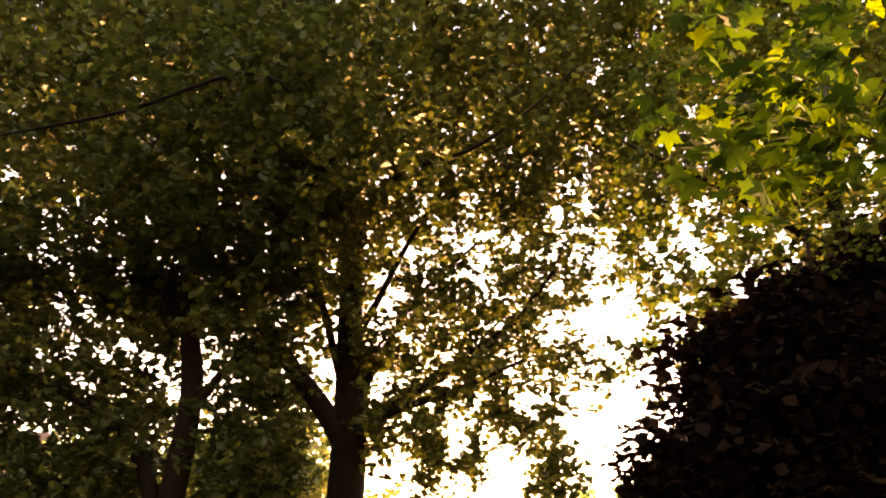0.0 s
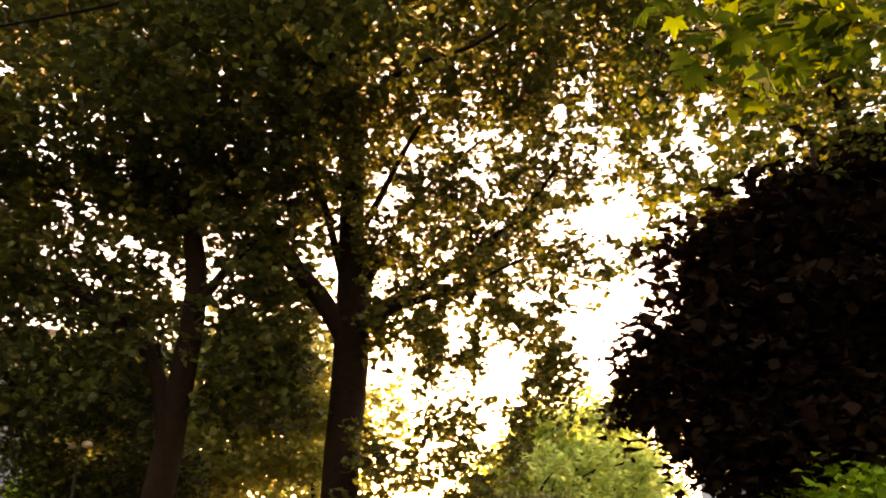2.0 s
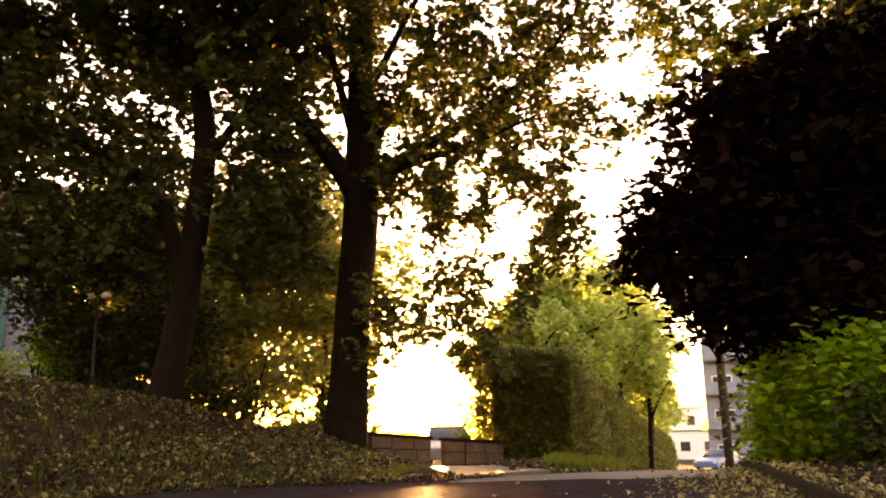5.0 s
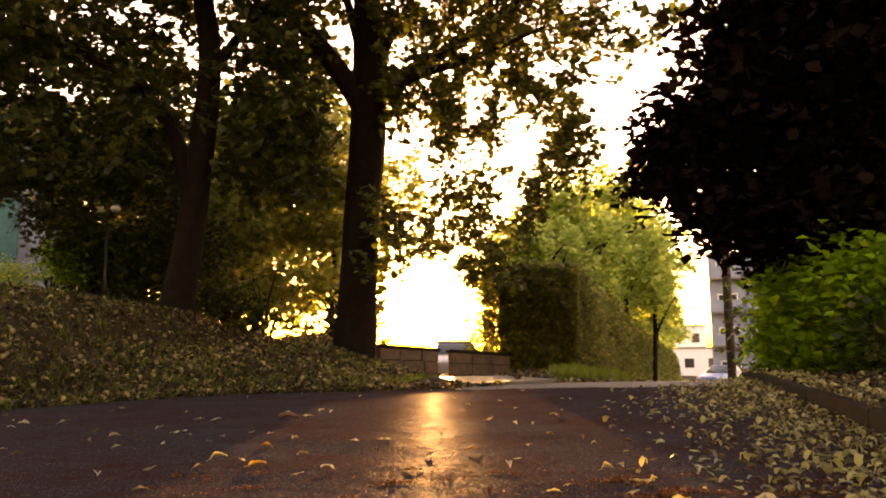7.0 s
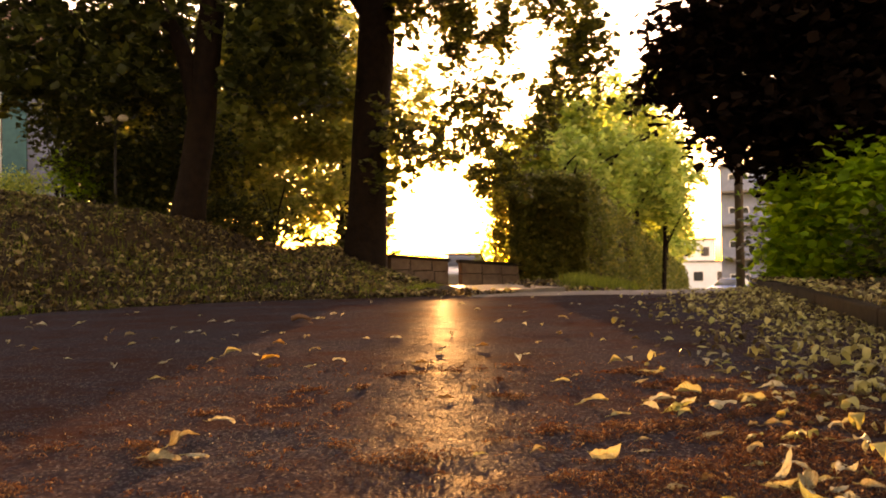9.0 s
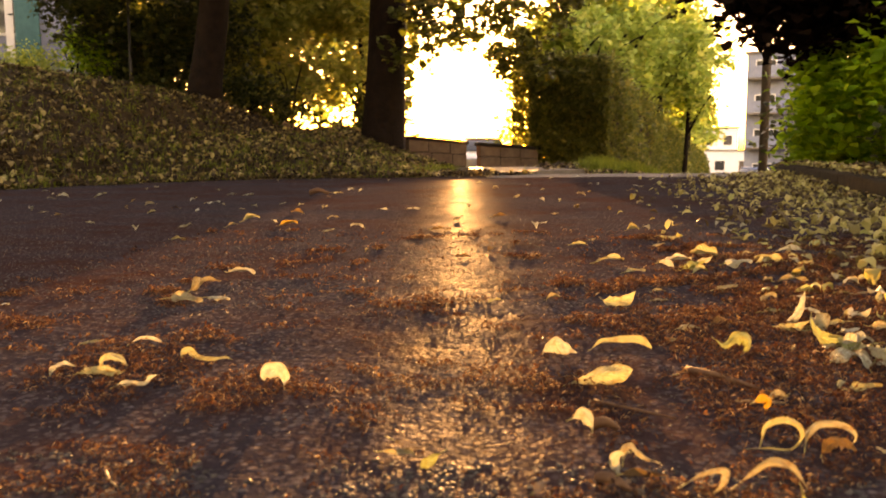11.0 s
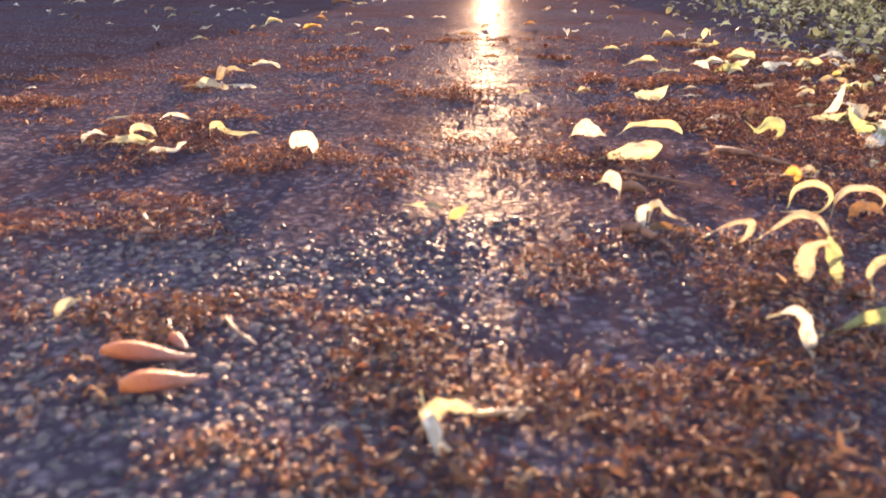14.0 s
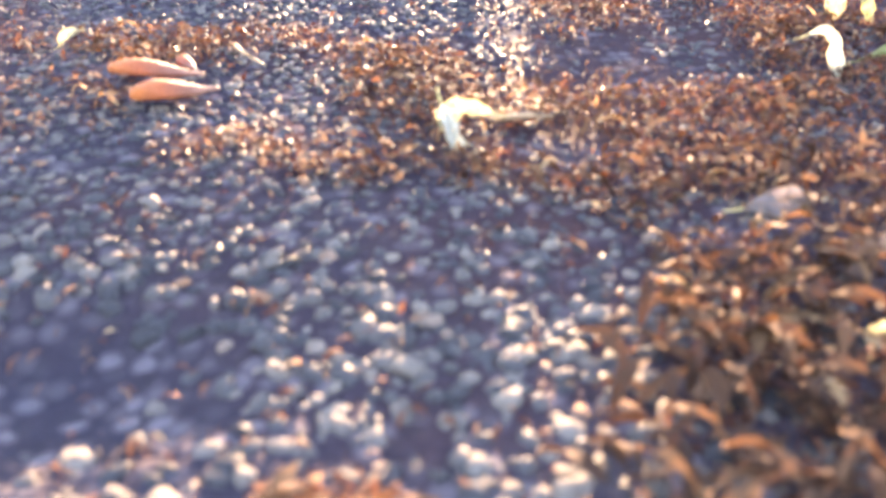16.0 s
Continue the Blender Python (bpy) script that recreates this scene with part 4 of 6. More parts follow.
# ---- far woods ----
# unseen half ring of leaves behind the camera, added to block sky light
n = 16000
wa = RNG.uniform(math.pi * 0.98, math.pi * 2.02, n)
wr = 15 + RNG.uniform(0, 5, n)
tagged(batch("woods", LEAF_FAR, np.stack([wr * np.cos(wa) * 1.2, 4 + wr * np.sin(wa), RNG.uniform(0, 13, n)], 1), turns(n, 0.9), RNG.uniform(0.4, 0.8, n), RNG.integers(0, 2, n), SHADELEAF), "unseen leaf screen behind the camera that cuts sky light", "woods", kind="stuff")

n = 50000
fx, fy = RNG.uniform(-32, -2.5, n), 24 + RNG.uniform(0, 10, n)
lump = np.array([noise.noise(Vector((a * 0.25, b * 0.2, 3))) for a, b in zip(fx, fy)])
fz = RNG.uniform(-0.5, 1, n) ** 1 * (9 + 4 * lump)
way = np.degrees(np.arctan2(-fx, fy))
open_low = (way > 11.6) & (way < 15.6) & (fz < 1.9 + 1.2 * lump)
keep = (~open_low | (RNG.uniform(0, 1, n) < 0.4)) & (way > 7.6 + 1.2 * lump) & ((way > 19) | (RNG.uniform(0, 1, n) < 0.6))
fx, fy, fz = fx[keep], fy[keep], fz[keep]
n = len(fx)
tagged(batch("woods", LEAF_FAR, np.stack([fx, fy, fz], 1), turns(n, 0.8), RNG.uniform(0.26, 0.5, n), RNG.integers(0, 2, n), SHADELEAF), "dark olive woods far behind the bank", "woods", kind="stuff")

# ---- walls, path and kerb ----
def stone_wall(label, x0, y0, x1, y1, h0, h1, thick=0.28):
    """A low wall of coursed stones with a coping."""
    ob = thing("garden_wall", 0, 0, 0, label, "wall")
    d = Vector((x1 - x0, y1 - y0, 0))
    long, ang = d.length, math.degrees(math.atan2(d.y, d.x))
    z = min(float(ground_z(x0, y0)), float(ground_z(x1, y1))) - 0.1
    n = 3
    for c in range(n):
        k, s = 0, 0.0
        while s < long - 0.05:
            w = min(0.32 + 0.12 * random.random(), long - s)
            u = (s + w / 2) / long
            hh = (h0 + (h1 - h0) * u + 0.1) / n
            p = Vector((x0, y0, 0)) + d * u
            part("stone", box(bmesh.new(), p.x, p.y, z + hh * (c + 0.5), w - 0.012, thick + 0.02 * random.random(), hh - 0.01, 0.012, ang), STONEWALL, ob)
            s += w
    u = (Vector((x0, y0, 0)) + Vector((x1, y1, 0))) / 2
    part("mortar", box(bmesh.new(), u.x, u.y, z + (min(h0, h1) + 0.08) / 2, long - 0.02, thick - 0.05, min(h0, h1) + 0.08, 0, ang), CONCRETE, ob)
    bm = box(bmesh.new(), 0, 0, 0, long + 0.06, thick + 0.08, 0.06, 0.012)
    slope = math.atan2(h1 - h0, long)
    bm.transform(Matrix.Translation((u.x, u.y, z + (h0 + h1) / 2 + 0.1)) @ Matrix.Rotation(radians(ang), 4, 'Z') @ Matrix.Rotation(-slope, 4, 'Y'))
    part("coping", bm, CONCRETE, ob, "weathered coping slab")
    return ob


stone_wall("low stone wall beside the footpath entrance", -2.0, 14.6, -1.02, 15.0, 0.62, 0.53)
stone_wall("low stone wall at the foot of the hedge", -0.78, 15.0, 0.25, 15.3, 0.54, 0.46)

bm = bmesh.new()
P0 = [(-0.35, 9.75), (-0.75, 11.5), (-1.05, 13.3), (-1.0, 15.0), (-1.15, 18.0), (-1.5, 22.0)]
P1 = [(0.75, 10.4), (0.1, 11.8), (-0.55, 13.3), (-0.78, 15.0), (-0.9, 18.0), (-1.1, 22.0)]
va = [bm.verts.new((x, y, float(base_z(y)) + 0.10 * min(1, (y - 9.7) / 2.5) + 0.045)) for x, y in P0]
vb = [bm.verts.new((x, y, float(base_z(y)) + 0.10 * min(1, (y - 9.7) / 2.5) + 0.045)) for x, y in P1]
for i in range(len(va) - 1):
    bm.faces.new((va[i], vb[i], vb[i + 1], va[i + 1]))
ext = bmesh.ops.extrude_face_region(bm, geom=bm.faces[:])["geom"]
bmesh.ops.translate(bm, vec=(0, 0, -0.12), verts=[g for g in ext if isinstance(g, bmesh.types.BMVert)])
bmesh.ops.recalc_face_normals(bm, faces=bm.faces[:])
tagged(part("pavement", bm, PATHMAT), "pale footpath leading off the road between low walls", "path", kind="structure")

# paler surface of the lane that the road runs into; low-angle sky reflection is in its colour too
px_, py_ = np.linspace(0, 1, 40)[None, :], np.concatenate([np.arange(8.9, 13, 0.12), np.arange(13, 60, 2.0)])[:, None]
left = np.maximum(road_left(py_), -0.35) + 0.01
near = np.where(py_ < 9.6, 0.25 * np.sin(9 * px_) * (9.6 - py_), 0)
LX = left + (kerb_x(py_) - left) * px_
LY = py_ + near
sheet("lane", LX, LY, base_z(LY) - 0.012 + 0.034 * soft((LY - 8.9) / 1.3), LANE, "pale grey worn lane beyond, sky sheen in its colour", "road")

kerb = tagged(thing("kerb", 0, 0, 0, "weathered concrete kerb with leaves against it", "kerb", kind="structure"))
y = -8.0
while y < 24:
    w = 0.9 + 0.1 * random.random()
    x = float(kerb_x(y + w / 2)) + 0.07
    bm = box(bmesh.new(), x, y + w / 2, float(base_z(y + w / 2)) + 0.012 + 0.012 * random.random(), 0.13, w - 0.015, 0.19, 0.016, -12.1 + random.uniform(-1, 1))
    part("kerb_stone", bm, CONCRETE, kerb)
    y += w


# ---- parked cars ----
def car(label, x, y, z, turn, paint):
    ob = thing("car", 0, 0, 0, label, "car")
    put = Matrix.Translation((x, y, z)) @ Matrix.Rotation(radians(turn), 4, 'Z')
    side = [(-2.1, 0.35), (-2.12, 0.75), (-1.5, 0.92), (-0.95, 1.0), (1.75, 1.0), (2.05, 0.88), (2.1, 0.38)]
    bm = bmesh.new()
    for sx in (-0.86, 0.86):
        bm.faces.new([bm.verts.new((sx, a, b)) for a, b in side])
    bm.verts.ensure_lookup_table()
    n = len(side)
    for i in range(n):
        j = (i + 1) % n
        bm.faces.new((bm.verts[i], bm.verts[j], bm.verts[n + j], bm.verts[n + i]))
    bmesh.ops.recalc_face_normals(bm, faces=bm.faces[:])
    bmesh.ops.bevel(bm, geom=bm.edges[:], offset=0.07, segments=3, affect='EDGES', profile=0.5)
    bm.transform(put)
    body = part("body", bm, paint, ob, smooth=True)
    cab = [(-1.0, 1.0), (-0.35, 1.42), (1.2, 1.46), (1.75, 1.0)]
    bm = bmesh.new()
    for k, sx in enumerate((-1, 1)):
        bm.faces.new([bm.verts.new((sx * (0.8 if b < 1.2 else 0.64), a, b)) for a, b in cab])
    bm.verts.ensure_lookup_table()
    for i in range(4):
        j = (i + 1) % 4
        bm.faces.new((bm.verts[i], bm.verts[j], bm.verts[4 + j], bm.verts[4 + i]))
    bmesh.ops.recalc_face_normals(bm, faces=bm.faces[:])
    bmesh.ops.bevel(bm, geom=bm.edges[:], offset=0.05, segments=2, affect='EDGES', profile=0.5)
    bm.transform(put)
    part("cabin_glass", bm, GLASS, ob, "dark tinted windows", True)
    bm = box(bmesh.new(), 0, 0.42, 1.45, 1.3, 1.5, 0.07, 0.03)
    bm.transform(put)
    part("roof", bm, paint, ob, smooth=True)
    for sx in (-0.8, 0.8):
        for sy in (-1.3, 1.3):
            bm = bmesh.new()
            bmesh.ops.create_cone(bm, cap_ends=True, segments=24, radius1=0.32, radius2=0.32, depth=0.2)
            bmesh.ops.bevel(bm, geom=[e for e in bm.edges if e.calc_face_angle(0) > 1], offset=0.03, segments=2, affect='EDGES')
            bm.transform(put @ Matrix.Translation((sx, sy, 0.32)) @ Matrix.Rotation(radians(90), 4, 'Y'))
            wheel = part("wheel", bm, RUBBER, ob, smooth=False)
            bm = bmesh.new()
            bmesh.ops.create_cone(bm, cap_ends=True, segments=20, radius1=0.2, radius2=0.18, depth=0.22)
            bm.transform(put @ Matrix.Translation((sx, sy, 0.32)) @ Matrix.Rotation(radians(90), 4, 'Y'))
            part("rim", bm, RIM, wheel)
    for sx in (-0.68, 0.68):
        bm = box(bmesh.new(), sx, -2.08, 0.68, 0.26, 0.1, 0.13, 0.03)
        bm.transform(put)
        part("headlight", bm, WHITEPLASTIC, ob)
        bm = box(bmesh.new(), sx, 2.07, 0.72, 0.2, 0.08, 0.18, 0.03)
        bm.transform(put)
        part("tail_light", bm, REDLAMP, ob)
    return ob


car("silver car parked beyond the footpath", -1.5, 31.0, float(ground_z(-1.5, 31)) + 0.02, 10, CARWHITE)
car("blue car parked down the road", 15.9, 60.0, float(base_z(60)) - 0.02, -40, CARBLUE)


# ---- buildings, pole and lamp ----
def building(name, label, x, y, z, w, d, h, turn, wall_mat, rows, cols, win_w, win_h, balcony=False, roof_pitch=0.0, door=False):
    ob = thing(name, 0, 0, 0, label, "building")
    put = Matrix.Translation((x, y, z)) @ Matrix.Rotation(radians(turn), 4, 'Z')

    def piece(nm, args, mat, parent, label=""):
        b = box(bmesh.new(), *args)
        b.transform(put)
        return part(nm, b, mat, parent, label)
    piece("wall", (0, d / 2, h / 2, w, d, h), wall_mat, ob)
    if roof_pitch:
        b = bmesh.new()
        v = [b.verts.new(p) for p in ((-w / 2 - 0.4, -0.4, h), (w / 2 + 0.4, -0.4, h), (w / 2 + 0.4, d + 0.4, h), (-w / 2 - 0.4, d + 0.4, h), (-w / 2 - 0.4, d / 2, h + roof_pitch), (w / 2 + 0.4, d / 2, h + roof_pitch))]
        for f in ((0, 1, 5, 4), (2, 3, 4, 5), (0, 4, 3), (1, 2, 5), (3, 2, 1, 0)):
            b.faces.new([v[i] for i in f])
        b.transform(put)
        part("roof", b, ROOFTILE, ob)
    else:
        piece("roof", (0, d / 2, h + 0.1, w + 0.4, d + 0.4, 0.2, 0.03), PATHMAT, ob)
    for r in range(rows):
        for c in range(cols):
            wx, wz = -w / 2 + w * (c + 0.5) / cols, h * (r + 0.55) / rows
            win = piece("window", (wx, -0.02, wz, win_w + 0.16, 0.08, win_h + 0.16, 0.01), WHITEPLASTIC, ob)
            piece("pane", (wx, -0.065, wz, win_w, 0.03, win_h), GLASS, win)
            if balcony:
                bal = piece("balcony", (wx, -0.6, wz - win_h / 2 - 0.15, win_w + 1.2, 1.2, 0.16, 0.02), PATHMAT, ob)
                piece("railing", (wx, -1.17, wz - win_h / 2 + 0.42, win_w + 1.2, 0.06, 0.95), RENDERGREY, bal)
    if door:
        dr = piece("door", (0.75, -0.06, 2.3, 0.62, 0.12, 4.4, 0.01), TEAL, ob, "tall teal painted panel door")
        piece("door_frame", (0.3, -0.05, 2.3, 0.2, 0.14, 4.5), WHITEPLASTIC, dr)
    return ob


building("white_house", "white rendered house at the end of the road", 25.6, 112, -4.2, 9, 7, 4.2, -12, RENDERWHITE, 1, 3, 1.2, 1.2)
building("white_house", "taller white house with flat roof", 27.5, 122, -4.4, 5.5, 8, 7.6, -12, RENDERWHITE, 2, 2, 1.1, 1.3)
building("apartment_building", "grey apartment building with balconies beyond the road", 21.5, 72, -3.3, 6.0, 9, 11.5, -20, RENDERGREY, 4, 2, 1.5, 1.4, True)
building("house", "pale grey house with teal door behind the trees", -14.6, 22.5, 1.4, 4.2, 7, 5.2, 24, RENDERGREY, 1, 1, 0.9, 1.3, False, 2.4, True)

pole = thing("utility_pole", 0, 0, 0, "weathered wooden utility pole beside the road", "pole")
part("post", tube(bmesh.new(), [(5.5, 20, -0.6), (5.5, 20, 3), (5.51, 20, 7.4)], [0.1, 0.095, 0.08], 14, 0.04), POLEWOOD, pole, smooth=True)
part("crossarm", box(bmesh.new(), 5.51, 19.88, 7.0, 1.3, 0.1, 0.1, 0.01, -10), POLEWOOD, pole)

lamp = thing("street_lamp", 0, 0, 0, "garden lamp post with two white globes", "lamp")
LX, LY, LTOP = -6.09, 12.9, 2.63
lz = float(ground_z(LX, LY))
part("post", tube(bmesh.new(), [(LX, LY, lz - 0.1), (LX, LY, lz + 0.4), (LX, LY, LTOP)], [0.05, 0.026, 0.02], 12), DARKMETAL, lamp, smooth=True)
for sx in (-1, 1):
    part("arm", tube(bmesh.new(), [(LX, LY, LTOP - 0.05), (LX + 0.06 * sx, LY, LTOP + 0.01), (LX + 0.13 * sx, LY, LTOP + 0.03)], [0.02, 0.02, 0.02], 8), DARKMETAL, lamp)
    bm = bmesh.new()
    bmesh.ops.create_uvsphere(bm, u_segments=20, v_segments=12, radius=0.08)
    for v in bm.verts:
        v.co.z *= 0.8 if v.co.z > 0 else 0.55
    bm.transform(Matrix.Translation((LX + 0.13 * sx, LY, LTOP + 0.1)))
    part("globe", bm, WHITEPLASTIC, lamp, "white globe shade", True)


# ---- fallen leaves ----
def blade(curl, cup, twist, width, nl=9, nw=5, fold=0.0, bend=0.0, ripple=1.0, seed=0.0):
    """A bent leaf blade, one unit across: curl along it, cup across it, twist, fold at the midrib and sideways bend, in degrees."""
    V, Fs = [], []
    px, py, pz = 0.0, 0.0, 0.0
    st = 1.0 / (nl - 1)
    for i in range(nl):
        u = i * st
        w = width * (math.sin(math.pi * min(1, u ** 0.8 * 0.97 + 0.02)) ** (0.8 + 0.2 * math.sin(seed))) * 0.5 * (1.12 - 0.5 * u * u) + 0.005
        ang, tw, side = radians(curl * (u ** 1.25 - 0.5)), radians(twist * (u - 0.4)), radians(bend * (u - 0.5))
        for k in range(nw):
            s = (k / (nw - 1) - 0.5) * 2
            c = radians(cup) * abs(s)
            wk = w * (1 + ripple * 0.09 * math.sin(13 * u + 3 * seed * (1 if s > 0 else 1.7)))
            f = radians(fold) * (0.4 + 0.6 * u)
            yy, zz = wk * s * math.cos(f) * math.cos(0.6 * c), wk * abs(s) * (math.sin(f) + abs(s) ** 0.7 * math.sin(c))
            zz += ripple * (0.045 * math.sin(9 * u + 2 * s + seed) * abs(s) + 0.022 * math.sin(5 * u - 3 * s + 2 * seed) + 0.016 * math.sin(19 * u + 5 * s + seed) * abs(s))
            yy, zz = yy * math.cos(tw) - zz * math.sin(tw), yy * math.sin(tw) + zz * math.cos(tw)
            q = zz * math.sin(ang)
            V.append((px + q * math.cos(side) - yy * math.sin(side), py + yy * math.cos(side) + q * math.sin(side), pz + zz * math.cos(ang)))
        mid = radians(curl * ((u + 0.5 * st) ** 1.25 - 0.5))
        px += st * math.cos(mid) * math.cos(side)
        py += st * math.cos(mid) * math.sin(side)
        pz -= st * math.sin(mid)
    for i in range(nl - 1):
        for k in range(nw - 1):
            a = i * nw + k
            Fs.append((a, a + 1, a + nw + 1, a + nw))
    V = np.array(V)
    V[:, :2] -= (V[:, :2].max(0) + V[:, :2].min(0)) / 2
    V /= max(V[:, 0].max() - V[:, 0].min(), 0.35)
    V[:, 2] -= V[:, 2].min()
    return V.tolist(), Fs


# curl, cup, twist, width, fold: the middle of each kind, from which every leaf differs
SHAPES = {"flat": (16, 14, 25, 0.36, 14), "spoon": (34, 24, -45, 0.38, 22), "arch": (75, 16, 60, 0.34, 30), "ring": (235, 18, 50, 0.24, 15), "twist": (45, 18, 120, 0.36, 24), "fold": (45, 18, 50, 0.5, 58)}


def along(me, nl, nw):
    """Gives a leaf made of nl rows of nw points its coordinates along and across."""
    layer = me.uv_layers.new(name="leaf")
    for lp in me.loops:
        layer.data[lp.index].uv = (lp.vertex_index // nw / (nl - 1), lp.vertex_index % nw / (nw - 1))


def one_leaf(shape, material, rng, wide=1.0):
    """Meshes of one leaf's blade and stem, each leaf bent in its own way."""
    c, u, t, w, f = SHAPES[shape]
    r = rng.uniform(-1, 1, 6)
    flip = -1 if r[5] < -0.2 and shape in ("flat", "spoon", "twist") else 1
    V, Fs = blade(c * (1 + 0.35 * r[0]), u * (1 + 0.6 * r[1]) * flip, t * (1 + 0.7 * r[2]), w * wide * (1 + 0.22 * r[3]), 13, 7, f * (1 + 0.5 * r[4]) * flip, 55 * r[5], 1.1, 9 * r[0])
    me = bpy.data.meshes.new("fallen_leaf")
    me.from_pydata(V, [], Fs)
    me.polygons.foreach_set("use_smooth", [True] * len(Fs))
    me.materials.append(material)
    along(me, 13, 7)
    q = Vector(V[3])
    d = (q - Vector(V[10])).normalized()
    e = q + d * 0.26
    bm = tube(bmesh.new(), [q, q + d * 0.12 + Vector((0, 0.02, 0)), Vector((e.x, e.y + 0.06, max(e.z - 0.02, 0.02)))], [0.02, 0.014, 0.013], 6)
    sm = bpy.data.meshes.new("stem")
    bm.to_mesh(sm)
    bm.free()
    sm.materials.append(STEM)
    return me, sm


WORDS = {"cream": "pale cream", "yellow": "pale yellow", "tan": "dry tan", "orange": "orange", "brown": "dry brown", "green": "greenish yellow", "grey": "dry grey"}
FORMS = {"flat": "nearly flat", "spoon": "cupped", "arch": "arched", "ring": "tightly curled", "twist": "twisted", "fold": "folded"}


def fallen_leaf(x, y, size, shape, colour, yaw, lift=0.003, lean=None, wide=1.0):
    """One leaf lying on the road; size is its span in metres."""
    rng = np.random.default_rng(int(5000 + 1000 * x) * 10007 + int(1000 * y))
    me, sm = one_leaf(shape, LEAFCOL[colour], rng, wide)
    ob = new("fallen_leaf", me)
    flip = 1 if rng.uniform() < 0.5 else -1
    tip = rng.uniform(4, 30) if shape in ("flat", "spoon", "fold", "twist") and rng.uniform() < 0.65 else rng.uniform(-8, 14)
    tip = tip if lean is None else lean
    turn = Euler((0, 0, radians(yaw + rng.uniform(-8, 8)))).to_matrix()
    m3 = Euler((radians(tip), radians(rng.uniform(-8, 8)), 0)).to_matrix() @ turn @ Matrix.Diagonal((size, size * flip * rng.uniform(0.85, 1.15), size * rng.uniform(0.75, 1.0)))
    low = min((m3 @ v.co).z for v in me.vertices)
    ob.matrix_world = Matrix.Translation((x, y, float(base_z(y)) + float(road_relief(np.array([x]), np.array([y]))[0]) + lift - low)) @ m3.to_4x4()
    tagged(ob, f"{FORMS[shape]} {WORDS[colour]} leaf fallen on the asphalt", "leaf", "fallen leaves on the road")
    st = new("stem", sm)
    st.parent = ob
    return ob


fallen_leaf(-0.597, 1.531, 0.029, "flat", "yellow", 60)
fallen_leaf(-0.936, 1.838, 0.021, "flat", "cream", 0)
fallen_leaf(-0.617, 2.031, 0.065, "twist", "tan", 20)
fallen_leaf(-0.544, 1.913, 0.049, "spoon", "cream", 0)
fallen_leaf(-0.601, 1.891, 0.067, "flat", "tan", 0)
fallen_leaf(-0.612, 2.234, 0.069, "arch", "cream", 0)
fallen_leaf(-1.087, 2.976, 0.050, "spoon", "yellow", 0)
fallen_leaf(-1.073, 3.662, 0.072, "fold", "yellow", 30)
fallen_leaf(-0.857, 3.469, 0.072, "spoon", "orange", 0)
fallen_leaf(-0.649, 3.259, 0.040, "spoon", "yellow", 20)
fallen_leaf(-1.200, 5.794, 0.072, "spoon", "yellow", 10)
fallen_leaf(-1.744, 5.587, 0.072, "spoon", "cream", 0)
fallen_leaf(-1.673, 4.795, 0.072, "flat", "cream", 10)
fallen_leaf(-2.931, 5.449, 0.072, "spoon", "cream", 0)
fallen_leaf(-2.675, 5.450, 0.072, "flat", "yellow", 40)
fallen_leaf(-2.224, 4.081, 0.038, "flat", "tan", 0)
fallen_leaf(-1.697, 3.532, 0.034, "spoon", "yellow", 0)
fallen_leaf(-0.406, 2.710, 0.018, "fold", "tan", 80)
fallen_leaf(-0.625, 4.272, 0.041, "spoon", "cream", 0)
fallen_leaf(-0.257, 3.339, 0.066, "flat", "brown", 0)
fallen_leaf(-0.058, 3.867, 0.062, "fold", "brown", 20)
fallen_leaf(-0.119, 2.577, 0.040, "flat", "brown", 0)
fallen_leaf(-0.048, 2.718, 0.032, "fold", "brown", 50)
fallen_leaf(-0.008, 1.927, 0.032, "arch", "yellow", 30)
fallen_leaf(0.102, 1.971, 0.027, "fold", "tan", 10)
fallen_leaf(0.316, 2.075, 0.030, "spoon", "tan", 0)
fallen_leaf(0.303, 1.979, 0.035, "flat", "tan", 20)
fallen_leaf(0.264, 2.511, 0.072, "spoon", "yellow", 0)
fallen_leaf(0.304, 2.329, 0.048, "flat", "yellow", 0)
fallen_leaf(0.209, 2.870, 0.051, "spoon", "yellow", 0)
fallen_leaf(0.255, 2.964, 0.028, "flat", "tan", 30)
fallen_leaf(0.503, 3.041, 0.065, "flat", "yellow", 0)
fallen_leaf(0.439, 2.854, 0.043, "spoon", "tan", 20)
fallen_leaf(0.423, 3.309, 0.044, "fold", "yellow", 0)
fallen_leaf(0.440, 2.543, 0.072, "spoon", "cream", 10)
fallen_leaf(0.524, 2.639, 0.072, "fold", "yellow", 170)
fallen_leaf(0.461, 2.403, 0.057, "twist", "green", 0)
fallen_leaf(0.555, 2.409, 0.072, "spoon", "cream", 15)
fallen_leaf(0.657, 2.514, 0.072, "spoon", "yellow", 160)
fallen_leaf(0.457, 2.105, 0.049, "flat", "tan", 10)
fallen_leaf(0.501, 1.964, 0.040, "arch", "tan", 40)
fallen_leaf(0.478, 1.865, 0.046, "flat", "yellow", 0)
fallen_leaf(0.621, 2.202, 0.063, "spoon", "tan", 0)
fallen_leaf(0.774, 2.714, 0.072, "spoon", "cream", 10)
fallen_leaf(0.889, 2.851, 0.052, "fold", "orange", 50)
fallen_leaf(0.603, 1.830, 0.040, "arch", "yellow", 20)
fallen_leaf(0.689, 2.030, 0.039, "flat", "tan", 0)
fallen_leaf(0.371, 1.767, 0.039, "fold", "brown", 10)
